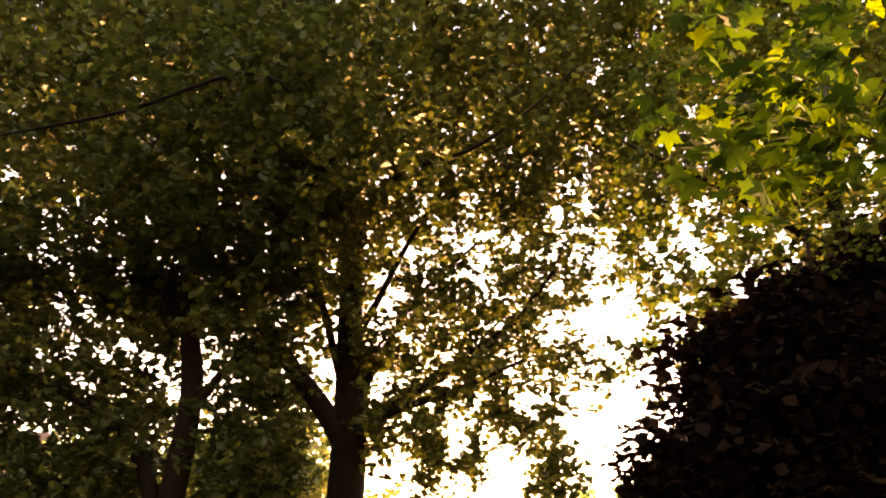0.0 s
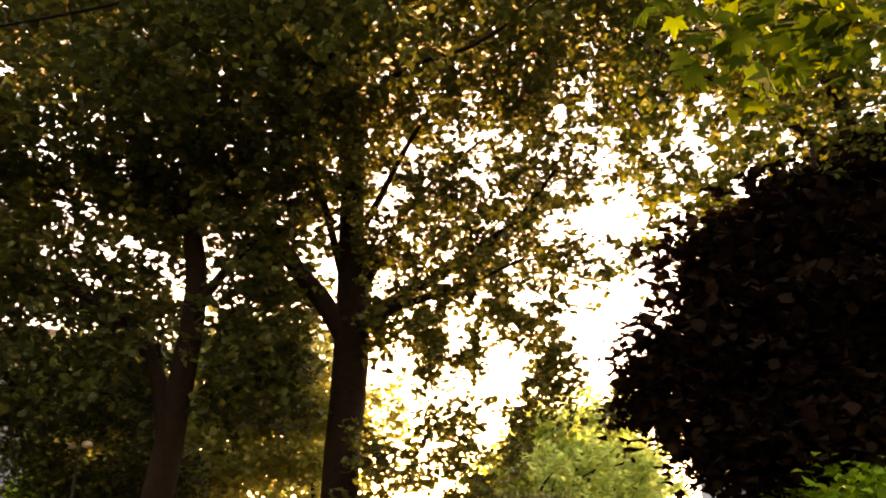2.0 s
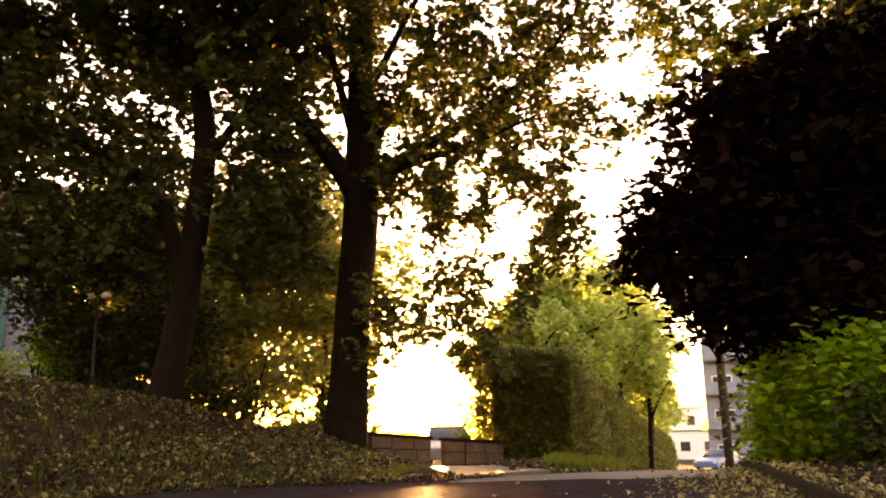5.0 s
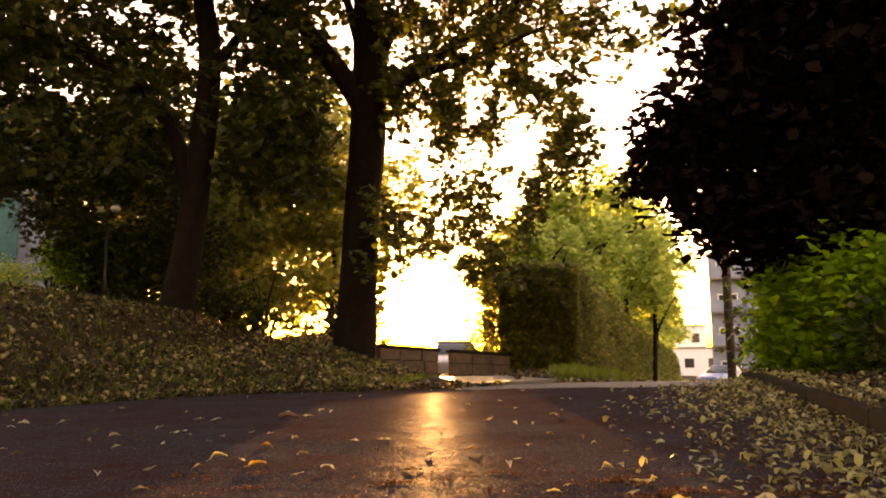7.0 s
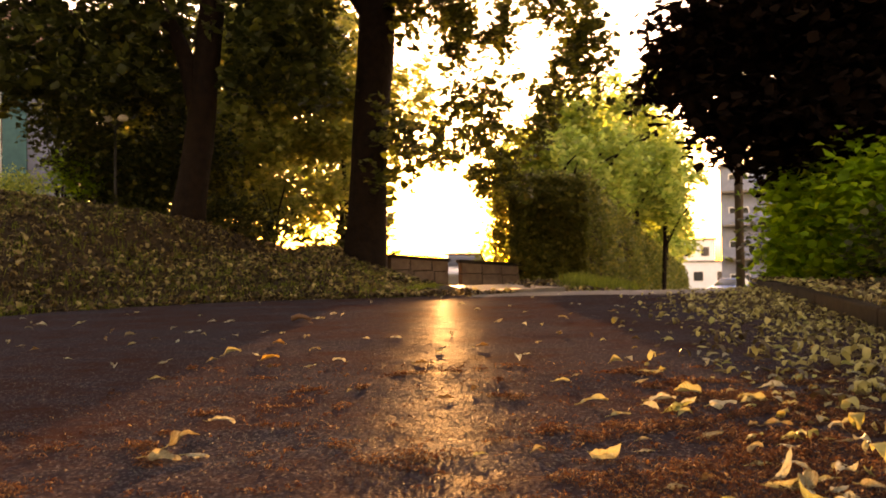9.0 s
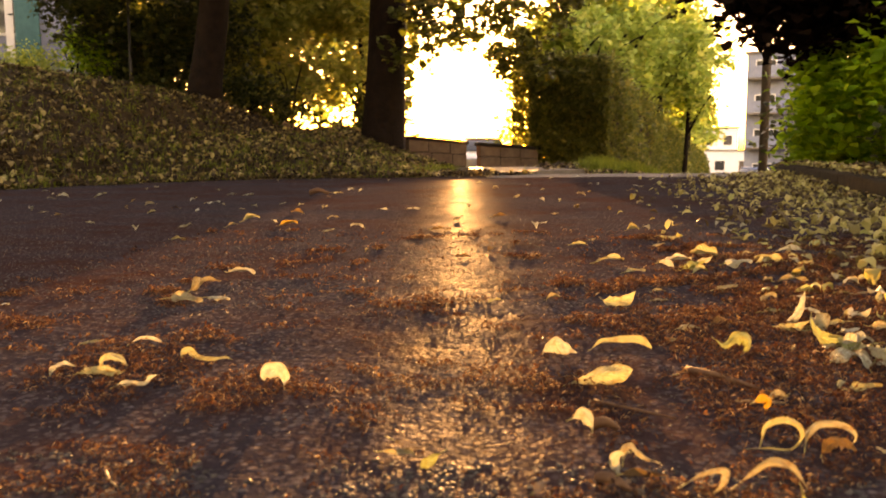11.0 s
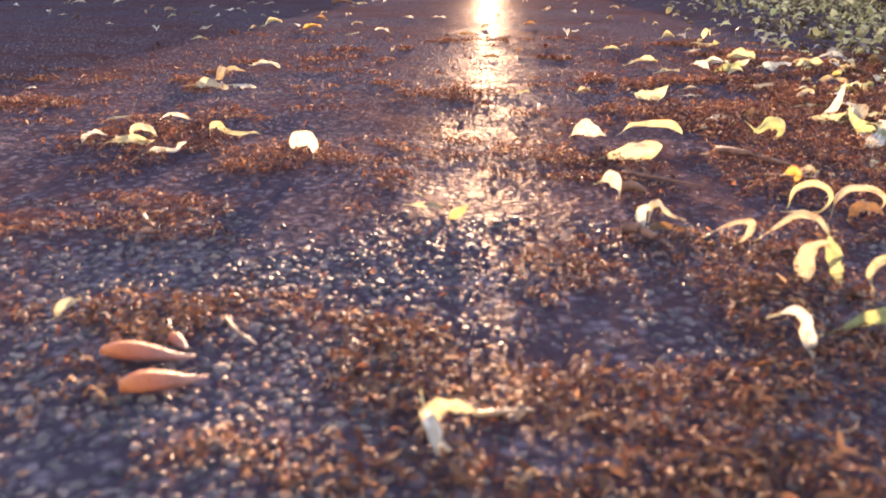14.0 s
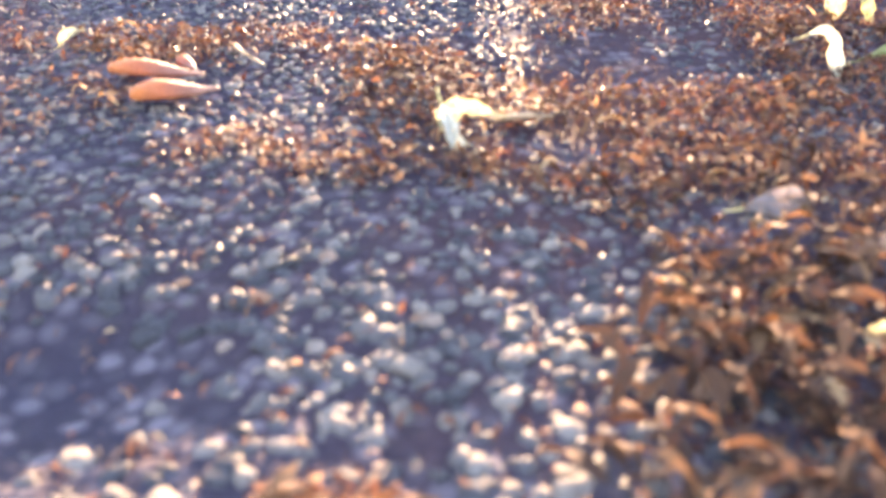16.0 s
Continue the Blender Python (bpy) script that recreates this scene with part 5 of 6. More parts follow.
fallen_leaf(0.304, 1.719, 0.042, "twist", "tan", 0)
fallen_leaf(0.268, 1.638, 0.022, "flat", "tan", 0)
fallen_leaf(0.431, 1.594, 0.023, "arch", "tan", 70)
fallen_leaf(0.482, 1.522, 0.058, "twist", "cream", 5)
fallen_leaf(0.424, 1.396, 0.024, "arch", "yellow", 60)
fallen_leaf(0.445, 1.382, 0.041, "flat", "yellow", 0)
fallen_leaf(0.260, 1.448, 0.038, "flat", "brown", 20)
fallen_leaf(-0.274, 0.856, 0.021, "fold", "yellow", 60)


def surface(x, y):
    """Height of the road at one place."""
    return float(base_z(y)) + float(road_relief(np.array([x]), np.array([y]))[0])


def curled_leaf(x, y, colour, side, drift, label, line, crease=0.8):
    """A leaf as a tapering band along a bent midrib: line is (across, up, half width) in millimetres; side is how far the band turns its face, in degrees; drift is how far it strays back; crease is the depth of its fold."""
    pts = smooth_line([(a, 0.0, b, w) for a, b, w in line], 5)
    rng = np.random.default_rng(int(abs(x) * 4000) + int(y * 977))
    n, wide = len(pts), 9
    ph, flip = rng.uniform(0, 6, 5), rng.choice([-1, 1])
    V, Fs = [], []
    for i, p in enumerate(pts):
        a, b = pts[max(i - 1, 0)], pts[min(i + 1, n - 1)]
        tx, tz = b[0] - a[0], b[2] - a[2]
        long = math.hypot(tx, tz) or 1.0
        u = i / (n - 1)
        turn = radians(side + 26 * math.sin(4.2 * u + ph[0]))
        up = Vector((-tz / long, 0, tx / long))
        across = Vector((0, 1, 0)) * math.cos(turn) + up * math.sin(turn)
        out = Vector((0, -1, 0)) * math.sin(turn) + up * math.cos(turn)
        mid = Vector((p[0], drift * (u - 0.5) + 0.8 * math.sin(7 * u + ph[0]), p[2]))
        w = max(p[3] * (0.72 + 0.011 * max(side - 45, 0)) * (1 + 0.16 * math.sin(6 * u + ph[4])) * min(1.0, 0.12 + (u / 0.2) ** 0.8, 0.05 + ((1 - u) / 0.3) ** 0.8), 0.35)
        for k in range(wide):
            c = -1 + 2 * k / (wide - 1)
            half = 1 if c > 0 else -1
            edge = 1 + 0.10 * math.sin(11 * u + ph[1] + 2 * half) + 0.06 * math.sin(27 * u + ph[2] * half) * abs(c)
            fold = crease * (0.55 + 0.45 * math.sin(5 * u + ph[3])) * abs(c) - 0.22 * c * c
            V.append(mid + across * (w * c * edge * (1 - 0.18 * crease)) + out * flip * (w * (fold + 0.15 * math.sin(13 * u + 3 * c + ph[2]) + 0.12 * abs(c) * math.sin(29 * u + ph[4] * half))))
    for i in range(n - 1):
        for k in range(wide - 1):
            a = i * wide + k
            Fs.append((a, a + 1, a + wide + 1, a + wide))
    low = min(v.z for v in V)
    me = bpy.data.meshes.new("fallen_leaf")
    me.from_pydata([(v.x / 50, v.y / 50, (v.z - low) / 50) for v in V], [], Fs)
    me.polygons.foreach_set("use_smooth", [True] * len(Fs))
    me.materials.append(LEAFCOL[colour])
    along(me, n, wide)
    ob = new("fallen_leaf", me)
    ob.matrix_world = Matrix.Translation((x, y, surface(x, y) + 0.002)) @ Matrix.Diagonal((0.05, 0.05, 0.05, 1))
    q = Vector(me.vertices[wide // 2].co)
    d = (q - Vector(me.vertices[wide * 4 + wide // 2].co)).normalized()
    part("stem", tube(bmesh.new(), [q, q + d * 0.08, q + d * 0.16 + Vector((0, 0.03, 0))], [0.016, 0.012, 0.01], 6), STEM, ob, smooth=True)
    return tagged(ob, label, "leaf", "fallen leaves on the road")


curled_leaf(-0.257, 1.340, "cream", 84, -5, "pale cream heart-shaped leaf bent over on the asphalt", [(12.0, 1.0, 1.2), (12.5, 7.0, 1.6), (13.2, 13.0, 6.0), (11.0, 20.0, 9.0), (3.0, 24.5, 9.6), (-6.0, 23.0, 10.0), (-11.0, 17.0, 9.6), (-10.5, 11.5, 6.5)], 0.1)
curled_leaf(0.286, 1.174, "yellow", 40, 8, "pale yellow leaf rolled into an open ring", [(-17.1, 14.5, 3.5), (-13.0, 26.9, 5.3), (2.9, 32.8, 5.9), (18.3, 26.9, 5.9), (21.2, 12.2, 5.3), (10.0, 2.2, 4.1), (-11.8, 2.8, 3.5), (-34.7, 1.0, 2.9)])
curled_leaf(0.332, 1.175, "tan", 35, 6, "dry tan leaf curled into a hoop", [(-23.4, 8.8, 2.4), (-22.2, 19.6, 4.8), (-12.6, 28.6, 5.4), (3.0, 31.6, 5.4), (19.2, 25.6, 4.8), (23.4, 16.0, 4.2), (16.2, 1.6, 2.4)])
curled_leaf(0.253, 1.074, "tan", 40, 10, "tan leaf arched over brown debris", [(-31.7, 8.8, 0.5), (-20.3, 17.6, 3.1), (-6.8, 28.0, 6.2), (5.2, 28.0, 6.8), (17.1, 17.6, 5.7), (25.5, 5.7, 3.6), (29.6, 1.0, 1.0)])
curled_leaf(0.230, 0.979, "tan", 75, -6, "pale tan leaf hanging with its tip down", [(16.5, 27.5, 1.4), (11.9, 30.7, 3.2), (4.6, 26.6, 5.5), (0.5, 17.0, 6.9), (-0.5, 6.5, 6.9), (-0.5, 1.0, 2.7)])
curled_leaf(0.255, 0.983, "green", 80, -5, "greenish white leaf standing on its tip", [(-9.3, 37.2, 0.9), (-7.4, 28.9, 4.6), (-3.7, 17.3, 7.4), (0.9, 6.6, 7.4), (3.7, 1.0, 2.8)])
curled_leaf(0.270, 0.945, "yellow", 45, 8, "yellow leaf rolled into a ring beside the debris", [(-5.8, 15.7, 1.8), (-8.5, 25.5, 3.6), (-4.0, 33.5, 4.5), (4.9, 35.3, 4.0), (12.0, 28.1, 3.6), (12.0, 13.5, 4.5), (2.2, 2.3, 3.1)])
curled_leaf(0.201, 0.861, "cream", 70, -8, "cream leaf bent over with its tip on the asphalt", [(-17.9, 26.1, 0.8), (-11.0, 29.9, 3.8), (-4.2, 26.9, 5.7), (0.4, 17.4, 5.7), (2.3, 7.1, 4.2), (2.7, 1.0, 1.1)])
curled_leaf(0.239, 0.892, "green", 70, 4, "long greenish leaf lying on the debris", [(-19.5, 1.4, 0.4), (-8.1, 5.1, 2.0), (4.1, 10.8, 4.5), (16.3, 17.3, 6.1), (28.5, 23.0, 3.3)])
curled_leaf(0.127, 1.102, "cream", 75, -4, "white curled leaf tip on the asphalt", [(6.2, 18.2, 3.1), (0.0, 16.6, 5.7), (-3.1, 10.4, 6.2), (-0.5, 3.1, 3.6), (2.1, 1.0, 1.0)])
curled_leaf(0.145, 1.125, "tan", 55, 6, "tan hooded leaf lying on a brown leaf", [(-10.7, 3.7, 4.3), (-9.7, 14.4, 5.4), (-4.3, 19.2, 4.8), (3.2, 12.8, 4.3), (11.8, 5.8, 3.2), (24.1, 1.0, 1.6)])
curled_leaf(0.152, 1.100, "brown", 65, 6, "flat dry brown leaf on the asphalt", [(-20.8, 6.2, 2.1), (-10.4, 7.3, 4.2), (2.6, 5.2, 3.6), (19.8, 3.6, 1.0)])
curled_leaf(0.198, 1.064, "tan", 50, 6, "tan leaf twisted into a loop", [(-20.2, 12.6, 0.5), (-9.1, 19.1, 2.5), (5.0, 23.2, 3.5), (14.1, 21.2, 4.5), (12.1, 12.6, 4.0), (5.0, 4.5, 3.5), (-6.0, 1.5, 1.5)])
curled_leaf(0.110, 1.198, "cream", 75, -4, "small white cone-shaped leaf on the asphalt", [(-16.3, 17.3, 1.7), (-9.3, 21.4, 6.4), (-1.2, 19.6, 7.6), (3.5, 11.5, 4.7), (2.9, 1.0, 1.2)])
curled_leaf(0.137, 1.387, "yellow", 80, 5, "pale yellow triangular leaf with raised veins", [(-40.4, 1.7, 0.7), (-17.7, 8.8, 5.7), (3.5, 15.2, 9.9), (21.3, 17.3, 12.0), (35.4, 20.1, 8.5), (39.7, 21.6, 2.1)])
curled_leaf(0.185, 1.580, "yellow", 60, 6, "long yellow leaf arched on the debris", [(-42.1, 3.5, 1.7), (-26.9, 13.6, 5.9), (-1.7, 17.8, 7.6), (25.2, 17.0, 7.6), (40.4, 7.7, 4.2), (43.8, 2.7, 1.7)])
curled_leaf(0.094, 1.544, "cream", 80, 3, "cream leaf folded like a tent", [(-24.4, 2.6, 1.6), (-14.6, 13.2, 8.1), (-3.2, 15.6, 10.6), (12.2, 9.9, 8.1), (26.0, 4.2, 2.4)])
curled_leaf(0.220, 1.931, "yellow", 80, 4, "pale yellow crescent leaf on the road", [(-28.1, 15.0, 4.3), (-17.3, 10.7, 9.7), (2.2, 10.7, 11.9), (19.5, 18.3, 10.8), (31.3, 31.3, 4.3)])
curled_leaf(0.340, 1.556, "green", 60, 5, "olive and white folded leaf", [(-27.9, 24.6, 4.2), (-16.0, 16.2, 6.8), (-2.5, 28.0, 10.1), (12.7, 26.3, 12.7), (17.7, 13.7, 10.1), (5.9, 1.8, 3.4)])
curled_leaf(0.489, 1.774, "cream", 75, 4, "upright pointed cream leaf among others", [(-20.3, 4.0, 4.1), (-3.0, 11.2, 7.1), (7.1, 28.4, 8.1), (11.2, 46.7, 5.1), (15.2, 60.9, 1.0)])
curled_leaf(0.481, 1.607, "green", 65, 8, "long green leaf curled at one end", [(-25.4, 49.0, 2.7), (-23.6, 32.7, 8.2), (-9.1, 18.2, 10.9), (13.6, 9.2, 9.1), (34.4, 2.8, 1.8)])
curled_leaf(0.478, 1.724, "yellow", 70, 6, "yellow leaf lying under a pointed leaf", [(-34.3, 7.9, 4.9), (-9.8, 7.9, 9.8), (19.6, 8.8, 9.8), (41.2, 13.8, 3.9)])
curled_leaf(-0.509, 1.381, "yellow", 70, 4, "flat pale yellow leaf on brown debris", [(-19.9, 7.4, 2.4), (-8.0, 10.6, 7.2), (10.4, 11.4, 8.0), (29.5, 8.2, 5.6), (42.2, 12.2, 1.6)])
curled_leaf(-0.497, 1.404, "yellow", 50, 5, "yellow leaf bent into a hood", [(-15.3, 2.6, 4.0), (-12.1, 15.5, 7.3), (0.0, 22.0, 8.1), (13.7, 18.7, 7.3), (20.2, 7.5, 3.2)])
curled_leaf(-0.430, 1.332, "cream", 75, 5, "wavy white leaf lying on the debris", [(-26.7, 2.5, 0.7), (-12.6, 7.7, 3.7), (0.0, 8.4, 3.0), (12.6, 7.7, 3.7), (20.1, 14.4, 5.9), (27.5, 18.8, 1.5)])
curled_leaf(-0.421, 1.469, "yellow", 55, 4, "yellow leaf curled at one end", [(-8.2, 3.5, 3.3), (-6.6, 14.2, 6.6), (4.1, 19.1, 6.6), (14.0, 9.2, 4.9), (37.1, 5.9, 4.1), (53.6, 8.4, 4.9), (63.5, 5.9, 1.6)])
curled_leaf(-0.520, 1.546, "cream", 50, 5, "thin cream leaf arched on the asphalt", [(-21.6, 1.9, 0.9), (-9.0, 10.0, 3.6), (7.2, 11.8, 4.5), (21.6, 8.2, 3.6), (28.8, 2.8, 0.9)])
curled_leaf(-0.552, 1.381, "cream", 60, 5, "small white leaf curled on the asphalt", [(-16.2, 3.4, 3.2), (-11.4, 13.2, 6.5), (1.6, 17.2, 5.7), (17.8, 14.0, 1.6)])

curled_leaf(-0.069, 1.126, "tan", 80, 3, "long tan leaf lying flat on the asphalt", [(-18.3, 3.2, 1.1), (-5.4, 3.7, 2.7), (8.1, 2.6, 3.2), (12.9, -1.2, 2.2)])
curled_leaf(-0.045, 1.098, "green", 84, -4, "small yellow-green leaf beside a tan leaf", [(14.5, 14.5, 1.0), (8.3, 10.3, 4.1), (2.1, 5.7, 4.1), (-2.6, 1.5, 1.0)])
curled_leaf(-0.064, 1.142, "grey", 80, 3, "dry grey leaf behind a tan leaf", [(-14.8, 10.3, 0.5), (-5.5, 7.0, 3.3), (5.5, 4.3, 3.3), (14.8, 3.2, 1.1)])
curled_leaf(-0.005, 0.744, "yellow", 84, -5, "yellow curled leaf bent over on dark debris", [(14.0, 12.4, 1.5), (9.4, 13.6, 4.1), (2.3, 15.3, 7.3), (-5.3, 13.6, 7.9), (-9.6, 6.8, 5.3), (-11.1, 1.9, 1.8)])
curled_leaf(-0.007, 0.725, "cream", 84, -14, "drooping white leaf under a yellow leaf", [(-6.8, 13.1, 1.4), (-4.2, 8.0, 3.7), (0.0, 0.2, 4.8), (4.5, -1.3, 3.9), (9.6, -1.3, 0.8)])
curled_leaf(0.342, 1.173, "brown", 70, 4, "dark brown dry leaf inside a tan hoop", [(-18.0, 5.2, 2.4), (-10.2, 17.2, 6.0), (3.0, 17.8, 6.6), (14.4, 9.4, 3.6)])
curled_leaf(0.304, 1.288, "orange", 75, 3, "small orange leaf standing on its stalk", [(-10.6, 15.0, 1.3), (-4.0, 17.0, 5.3), (4.0, 15.0, 5.3), (2.0, 7.0, 4.0), (0.7, 1.0, 2.0)])
curled_leaf(0.335, 1.340, "tan", 75, 3, "small tan leaf twisted on debris", [(-14.1, 2.4, 2.1), (-4.2, 8.0, 4.2), (5.6, 5.9, 4.9), (12.7, 9.4, 1.4)])
curled_leaf(0.388, 2.400, "cream", 75, 4, "cream leaf among a cluster of leaves", [(-22.0, 16.0, 1.6), (-8.0, 19.0, 6.4), (8.0, 13.0, 8.0), (20.0, 2.0, 2.4)])
curled_leaf(0.432, 2.372, "green", 78, 4, "greenish leaf lying among a cluster of leaves", [(-24.0, 2.0, 1.5), (-9.0, 9.0, 7.0), (9.0, 12.0, 7.5), (25.0, 5.0, 2.0)])
curled_leaf(0.484, 2.452, "cream", 75, 4, "pale leaf raised at one end in a cluster", [(-25.0, 2.0, 1.6), (-10.0, 13.0, 7.0), (8.0, 18.0, 6.4), (23.0, 28.0, 1.6)])
curled_leaf(0.452, 2.330, "yellow", 70, 4, "pale yellow leaf curled in a cluster", [(-18.0, 2.0, 2.0), (-12.0, 12.0, 5.5), (4.0, 16.0, 6.5), (18.0, 6.0, 2.0)])
curled_leaf(0.132, 0.678, "grey", 84, 6, "dry grey leaf lying flat on brown debris", [(-13.4, 8.7, 1.0), (-6.3, 10.7, 4.0), (2.5, 11.5, 6.1), (10.1, 10.3, 3.5), (14.4, 6.1, 0.8)])
curled_leaf(0.166, 0.646, "grey", 84, 6, "greenish grey dry leaf on the debris", [(-10.9, 6.8, 0.7), (-4.8, 9.1, 3.9), (2.4, 9.7, 4.8), (9.7, 6.8, 1.0)])
curled_leaf(0.149, 0.588, "yellow", 80, 5, "small yellow leaf curled on the debris", [(-5.6, 5.2, 1.2), (-4.8, 12.2, 3.7), (-0.6, 16.8, 4.6), (6.2, 16.5, 3.7), (10.4, 11.8, 1.2)])


def bud_scale(x0, y0, x1, y1, r, label):
    """A dry tapering bud scale lying on its side."""
    bm, n, sides = bmesh.new(), 13, 18
    rings = []
    long = math.hypot(x1 - x0, y1 - y0)
    for i in range(n):
        u = i / (n - 1)
        w = r * (0.25 + 0.75 * math.sin(math.pi * min(1, 0.12 + 1.25 * u)) if u < 0.5 else 0.18 + 0.82 * math.cos(math.pi * (u - 0.32) / 1.36) ** 1.6)
        rings.append([bm.verts.new((long * u, w * (1 + 0.07 * math.cos(6 * math.pi * k / sides + 5 * u)) * math.cos(2 * math.pi * k / sides) * 1.05, 0.75 * r + w * math.sin(2 * math.pi * k / sides) * (0.8 if k < sides / 2 else 0.55) + 0.12 * r * math.sin(6 * u))) for k in range(sides)])
    for a, b in zip(rings, rings[1:]):
        for k in range(sides):
            bm.faces.new((a[k], b[k], b[(k + 1) % sides], a[(k + 1) % sides]))
    bm.faces.new(rings[0])
    bm.faces.new(rings[-1][::-1])
    bmesh.ops.recalc_face_normals(bm, faces=bm.faces[:])
    ob = part("bud_scale", bm, BUDSCALE, None, "", True)
    ob.matrix_world = pose(x0, y0, surface(x0, y0) + 0.003, 0, 0, math.degrees(math.atan2(y1 - y0, x1 - x0)))
    return tagged(ob, label, "bud scale")


bud_scale(-0.213, 0.790, -0.157, 0.790, 0.0070, "orange and pink bud scale lying on dark debris")
bud_scale(-0.181, 0.749, -0.139, 0.768, 0.0076, "orange-tipped grey-pink bud scale lying on asphalt")
bud_scale(-0.186, 0.822, -0.168, 0.805, 0.0042, "short pink stub of a bud scale")

# more of them towards the kerb
for k in range(85):
    y = float(1.15 + 2.6 * RNG.uniform(0, 1) ** 1.2)
    x = float(RNG.uniform(0.18 + 0.16 * y, 0.25 + 0.32 * y))
    fallen_leaf(x, y, float(RNG.uniform(0.026, 0.055)), ["spoon", "twist", "fold", "arch", "flat", "fold", "spoon"][k % 7], ["cream", "yellow", "cream", "tan", "green", "yellow", "cream", "orange", "yellow", "tan"][k % 10], float(RNG.uniform(0, 360)), 0.004)

for k in range(48):
    y = float(RNG.uniform(1.4, 2.9))
    x = float(RNG.uniform(0.17 + 0.20 * y, 0.28 + 0.36 * y))
    fallen_leaf(x, y, float(RNG.uniform(0.03, 0.052)), ["fold", "spoon", "twist", "arch", "flat"][k % 5], ["cream", "green", "cream", "yellow", "cream", "tan", "yellow"][k % 7], float(RNG.uniform(0, 360)), 0.005)

# scattered leaves farther up the road
for k in range(95):
    y = 3.2 + 6.2 * RNG.uniform(0, 1)
    x = RNG.uniform(max(-3.6, -0.75 * y), float(kerb_x(y)) - 0.5)
    fallen_leaf(float(x), float(y), float(RNG.uniform(0.03, 0.06)), ["flat", "spoon", "fold", "spoon", "arch"][k % 5], ["cream", "tan", "yellow", "brown", "tan", "cream"][k % 6], float(RNG.uniform(0, 360)))

LITTERS = [blade(15, 15, 20, 0.45, 4, 3), blade(40, -25, -20, 0.6, 3, 3), blade(95, 20, 35, 0.5, 5, 2, 20), blade(40, 15, 50, 0.6, 3, 3, 55), blade(190, 20, 60, 0.42, 6, 2), blade(25, 10, 100, 0.5, 5, 2, 20, 30)]


def litter(name, P, lo, hi, tilt, label, material=LITTER, category="leaf litter"):
    n = len(P)
    return tagged(batch(name, LITTERS, P, turns(n, tilt), RNG.uniform(lo, hi, n), RNG.integers(0, len(LITTERS), n), material, smooth=True), label, category, kind="stuff")


# drift of leaves against the kerb
n = 3600
ky = 1.6 + 10.5 * RNG.uniform(0, 1, n) ** 1.1
kd = np.abs(RNG.normal(0, 1, n)) * np.interp(ky, [1, 3, 6, 12], [0.16, 0.34, 0.5, 0.45])
kx = kerb_x(ky) - 0.02 - kd
pile = 0.05 * np.exp(-kd / 0.25)
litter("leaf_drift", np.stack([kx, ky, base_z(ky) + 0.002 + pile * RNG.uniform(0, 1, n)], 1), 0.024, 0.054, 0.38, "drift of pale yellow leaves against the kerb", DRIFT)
n = 7000
by = -4.5 + 19 * RNG.uniform(0, 1, n)
bx = kerb_x(by) + 0.02 + 3.2 * RNG.uniform(0, 1, n) ** 1.3
litter("leaf_litter", np.stack([bx, by, ground_z(bx, by) + 0.012 + 0.012 * (bx < kerb_x(by) + 0.14)], 1), 0.035, 0.065, 0.3, "fallen leaves on the bed behind the kerb")
n = 2600
by = 0.5 + 12 * RNG.uniform(0, 1, n)
bx = kerb_x(by) + 0.005 + 0.3 * RNG.uniform(0, 1, n)
litter("leaf_litter", np.stack([bx, by, ground_z(bx, by) + 0.012 + 0.012 * (bx < kerb_x(by) + 0.14)], 1), 0.025, 0.055, 0.35, "small fallen leaves lying along the kerb top", DRIFT)
# the bank
n = 36000
tx = -9.5 + 9.9 * RNG.uniform(0, 1, n)
ts = RNG.uniform(0, 1, n) ** 1.2 * 7.0 - 0.12
ty = edge_y(tx) + ts
keep = ~((tx > -1.2) & (ty > 10.0) & (tx < 0.7 - (ty - 10) * 0.35)) & (ty < 17)
tx, ty = tx[keep], ty[keep]
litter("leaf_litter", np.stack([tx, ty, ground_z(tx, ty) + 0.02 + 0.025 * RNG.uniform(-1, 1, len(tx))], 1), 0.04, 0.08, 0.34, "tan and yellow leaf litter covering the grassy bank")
n = 3500
vx = 0.3 + 12 * RNG.uniform(0, 1, n) ** 2
vy = edge_y(vx) + RNG.uniform(0, 1, n) * 3.2
litter("leaf_litter", np.stack([vx, vy, ground_z(vx, vy) + 0.02], 1), 0.04, 0.08, 0.4, "fallen leaves on the verge below the hedge")

BLADE_G = ([(-0.03, 0, 0), (0.03, 0, 0), (0.025, 0.06, 0.5), (-0.02, 0.06, 0.5), (0.0, 0.25, 1.0)], [(0, 1, 2, 3), (3, 2, 4)])
def grass(P, lo, hi, label):
    n = len(P)
    return tagged(batch("grass", [BLADE_G], P, turns(n, 0.35), RNG.uniform(lo, hi, n), np.zeros(n, int), GRASS), label, "grass", kind="stuff")


g = RNG.uniform(0, 1, (1500, 2))
cx, cy = -9 + 8.0 * g[:, 0], None
cy = edge_y(cx) + g[:, 1] ** 1.3 * 5
own = RNG.integers(0, len(cx), 30000)
xx, yy = cx[own] + RNG.normal(0, 0.05, len(own)), cy[own] + RNG.normal(0, 0.05, len(own))
grass(np.stack([xx, yy, ground_z(xx, yy) - 0.01], 1), 0.04, 0.12, "thin green grass between the leaves on the bank")
own = RNG.integers(0, 120, 4500)
cx = 0.9 + RNG.uniform(0, 1, 120) * 1.3
cy = edge_y(cx) + 0.6 + RNG.uniform(0, 1, 120) * 1.2
xx, yy = cx[own] + RNG.normal(0, 0.08, len(own)), cy[own] + RNG.normal(0, 0.1, len(own))
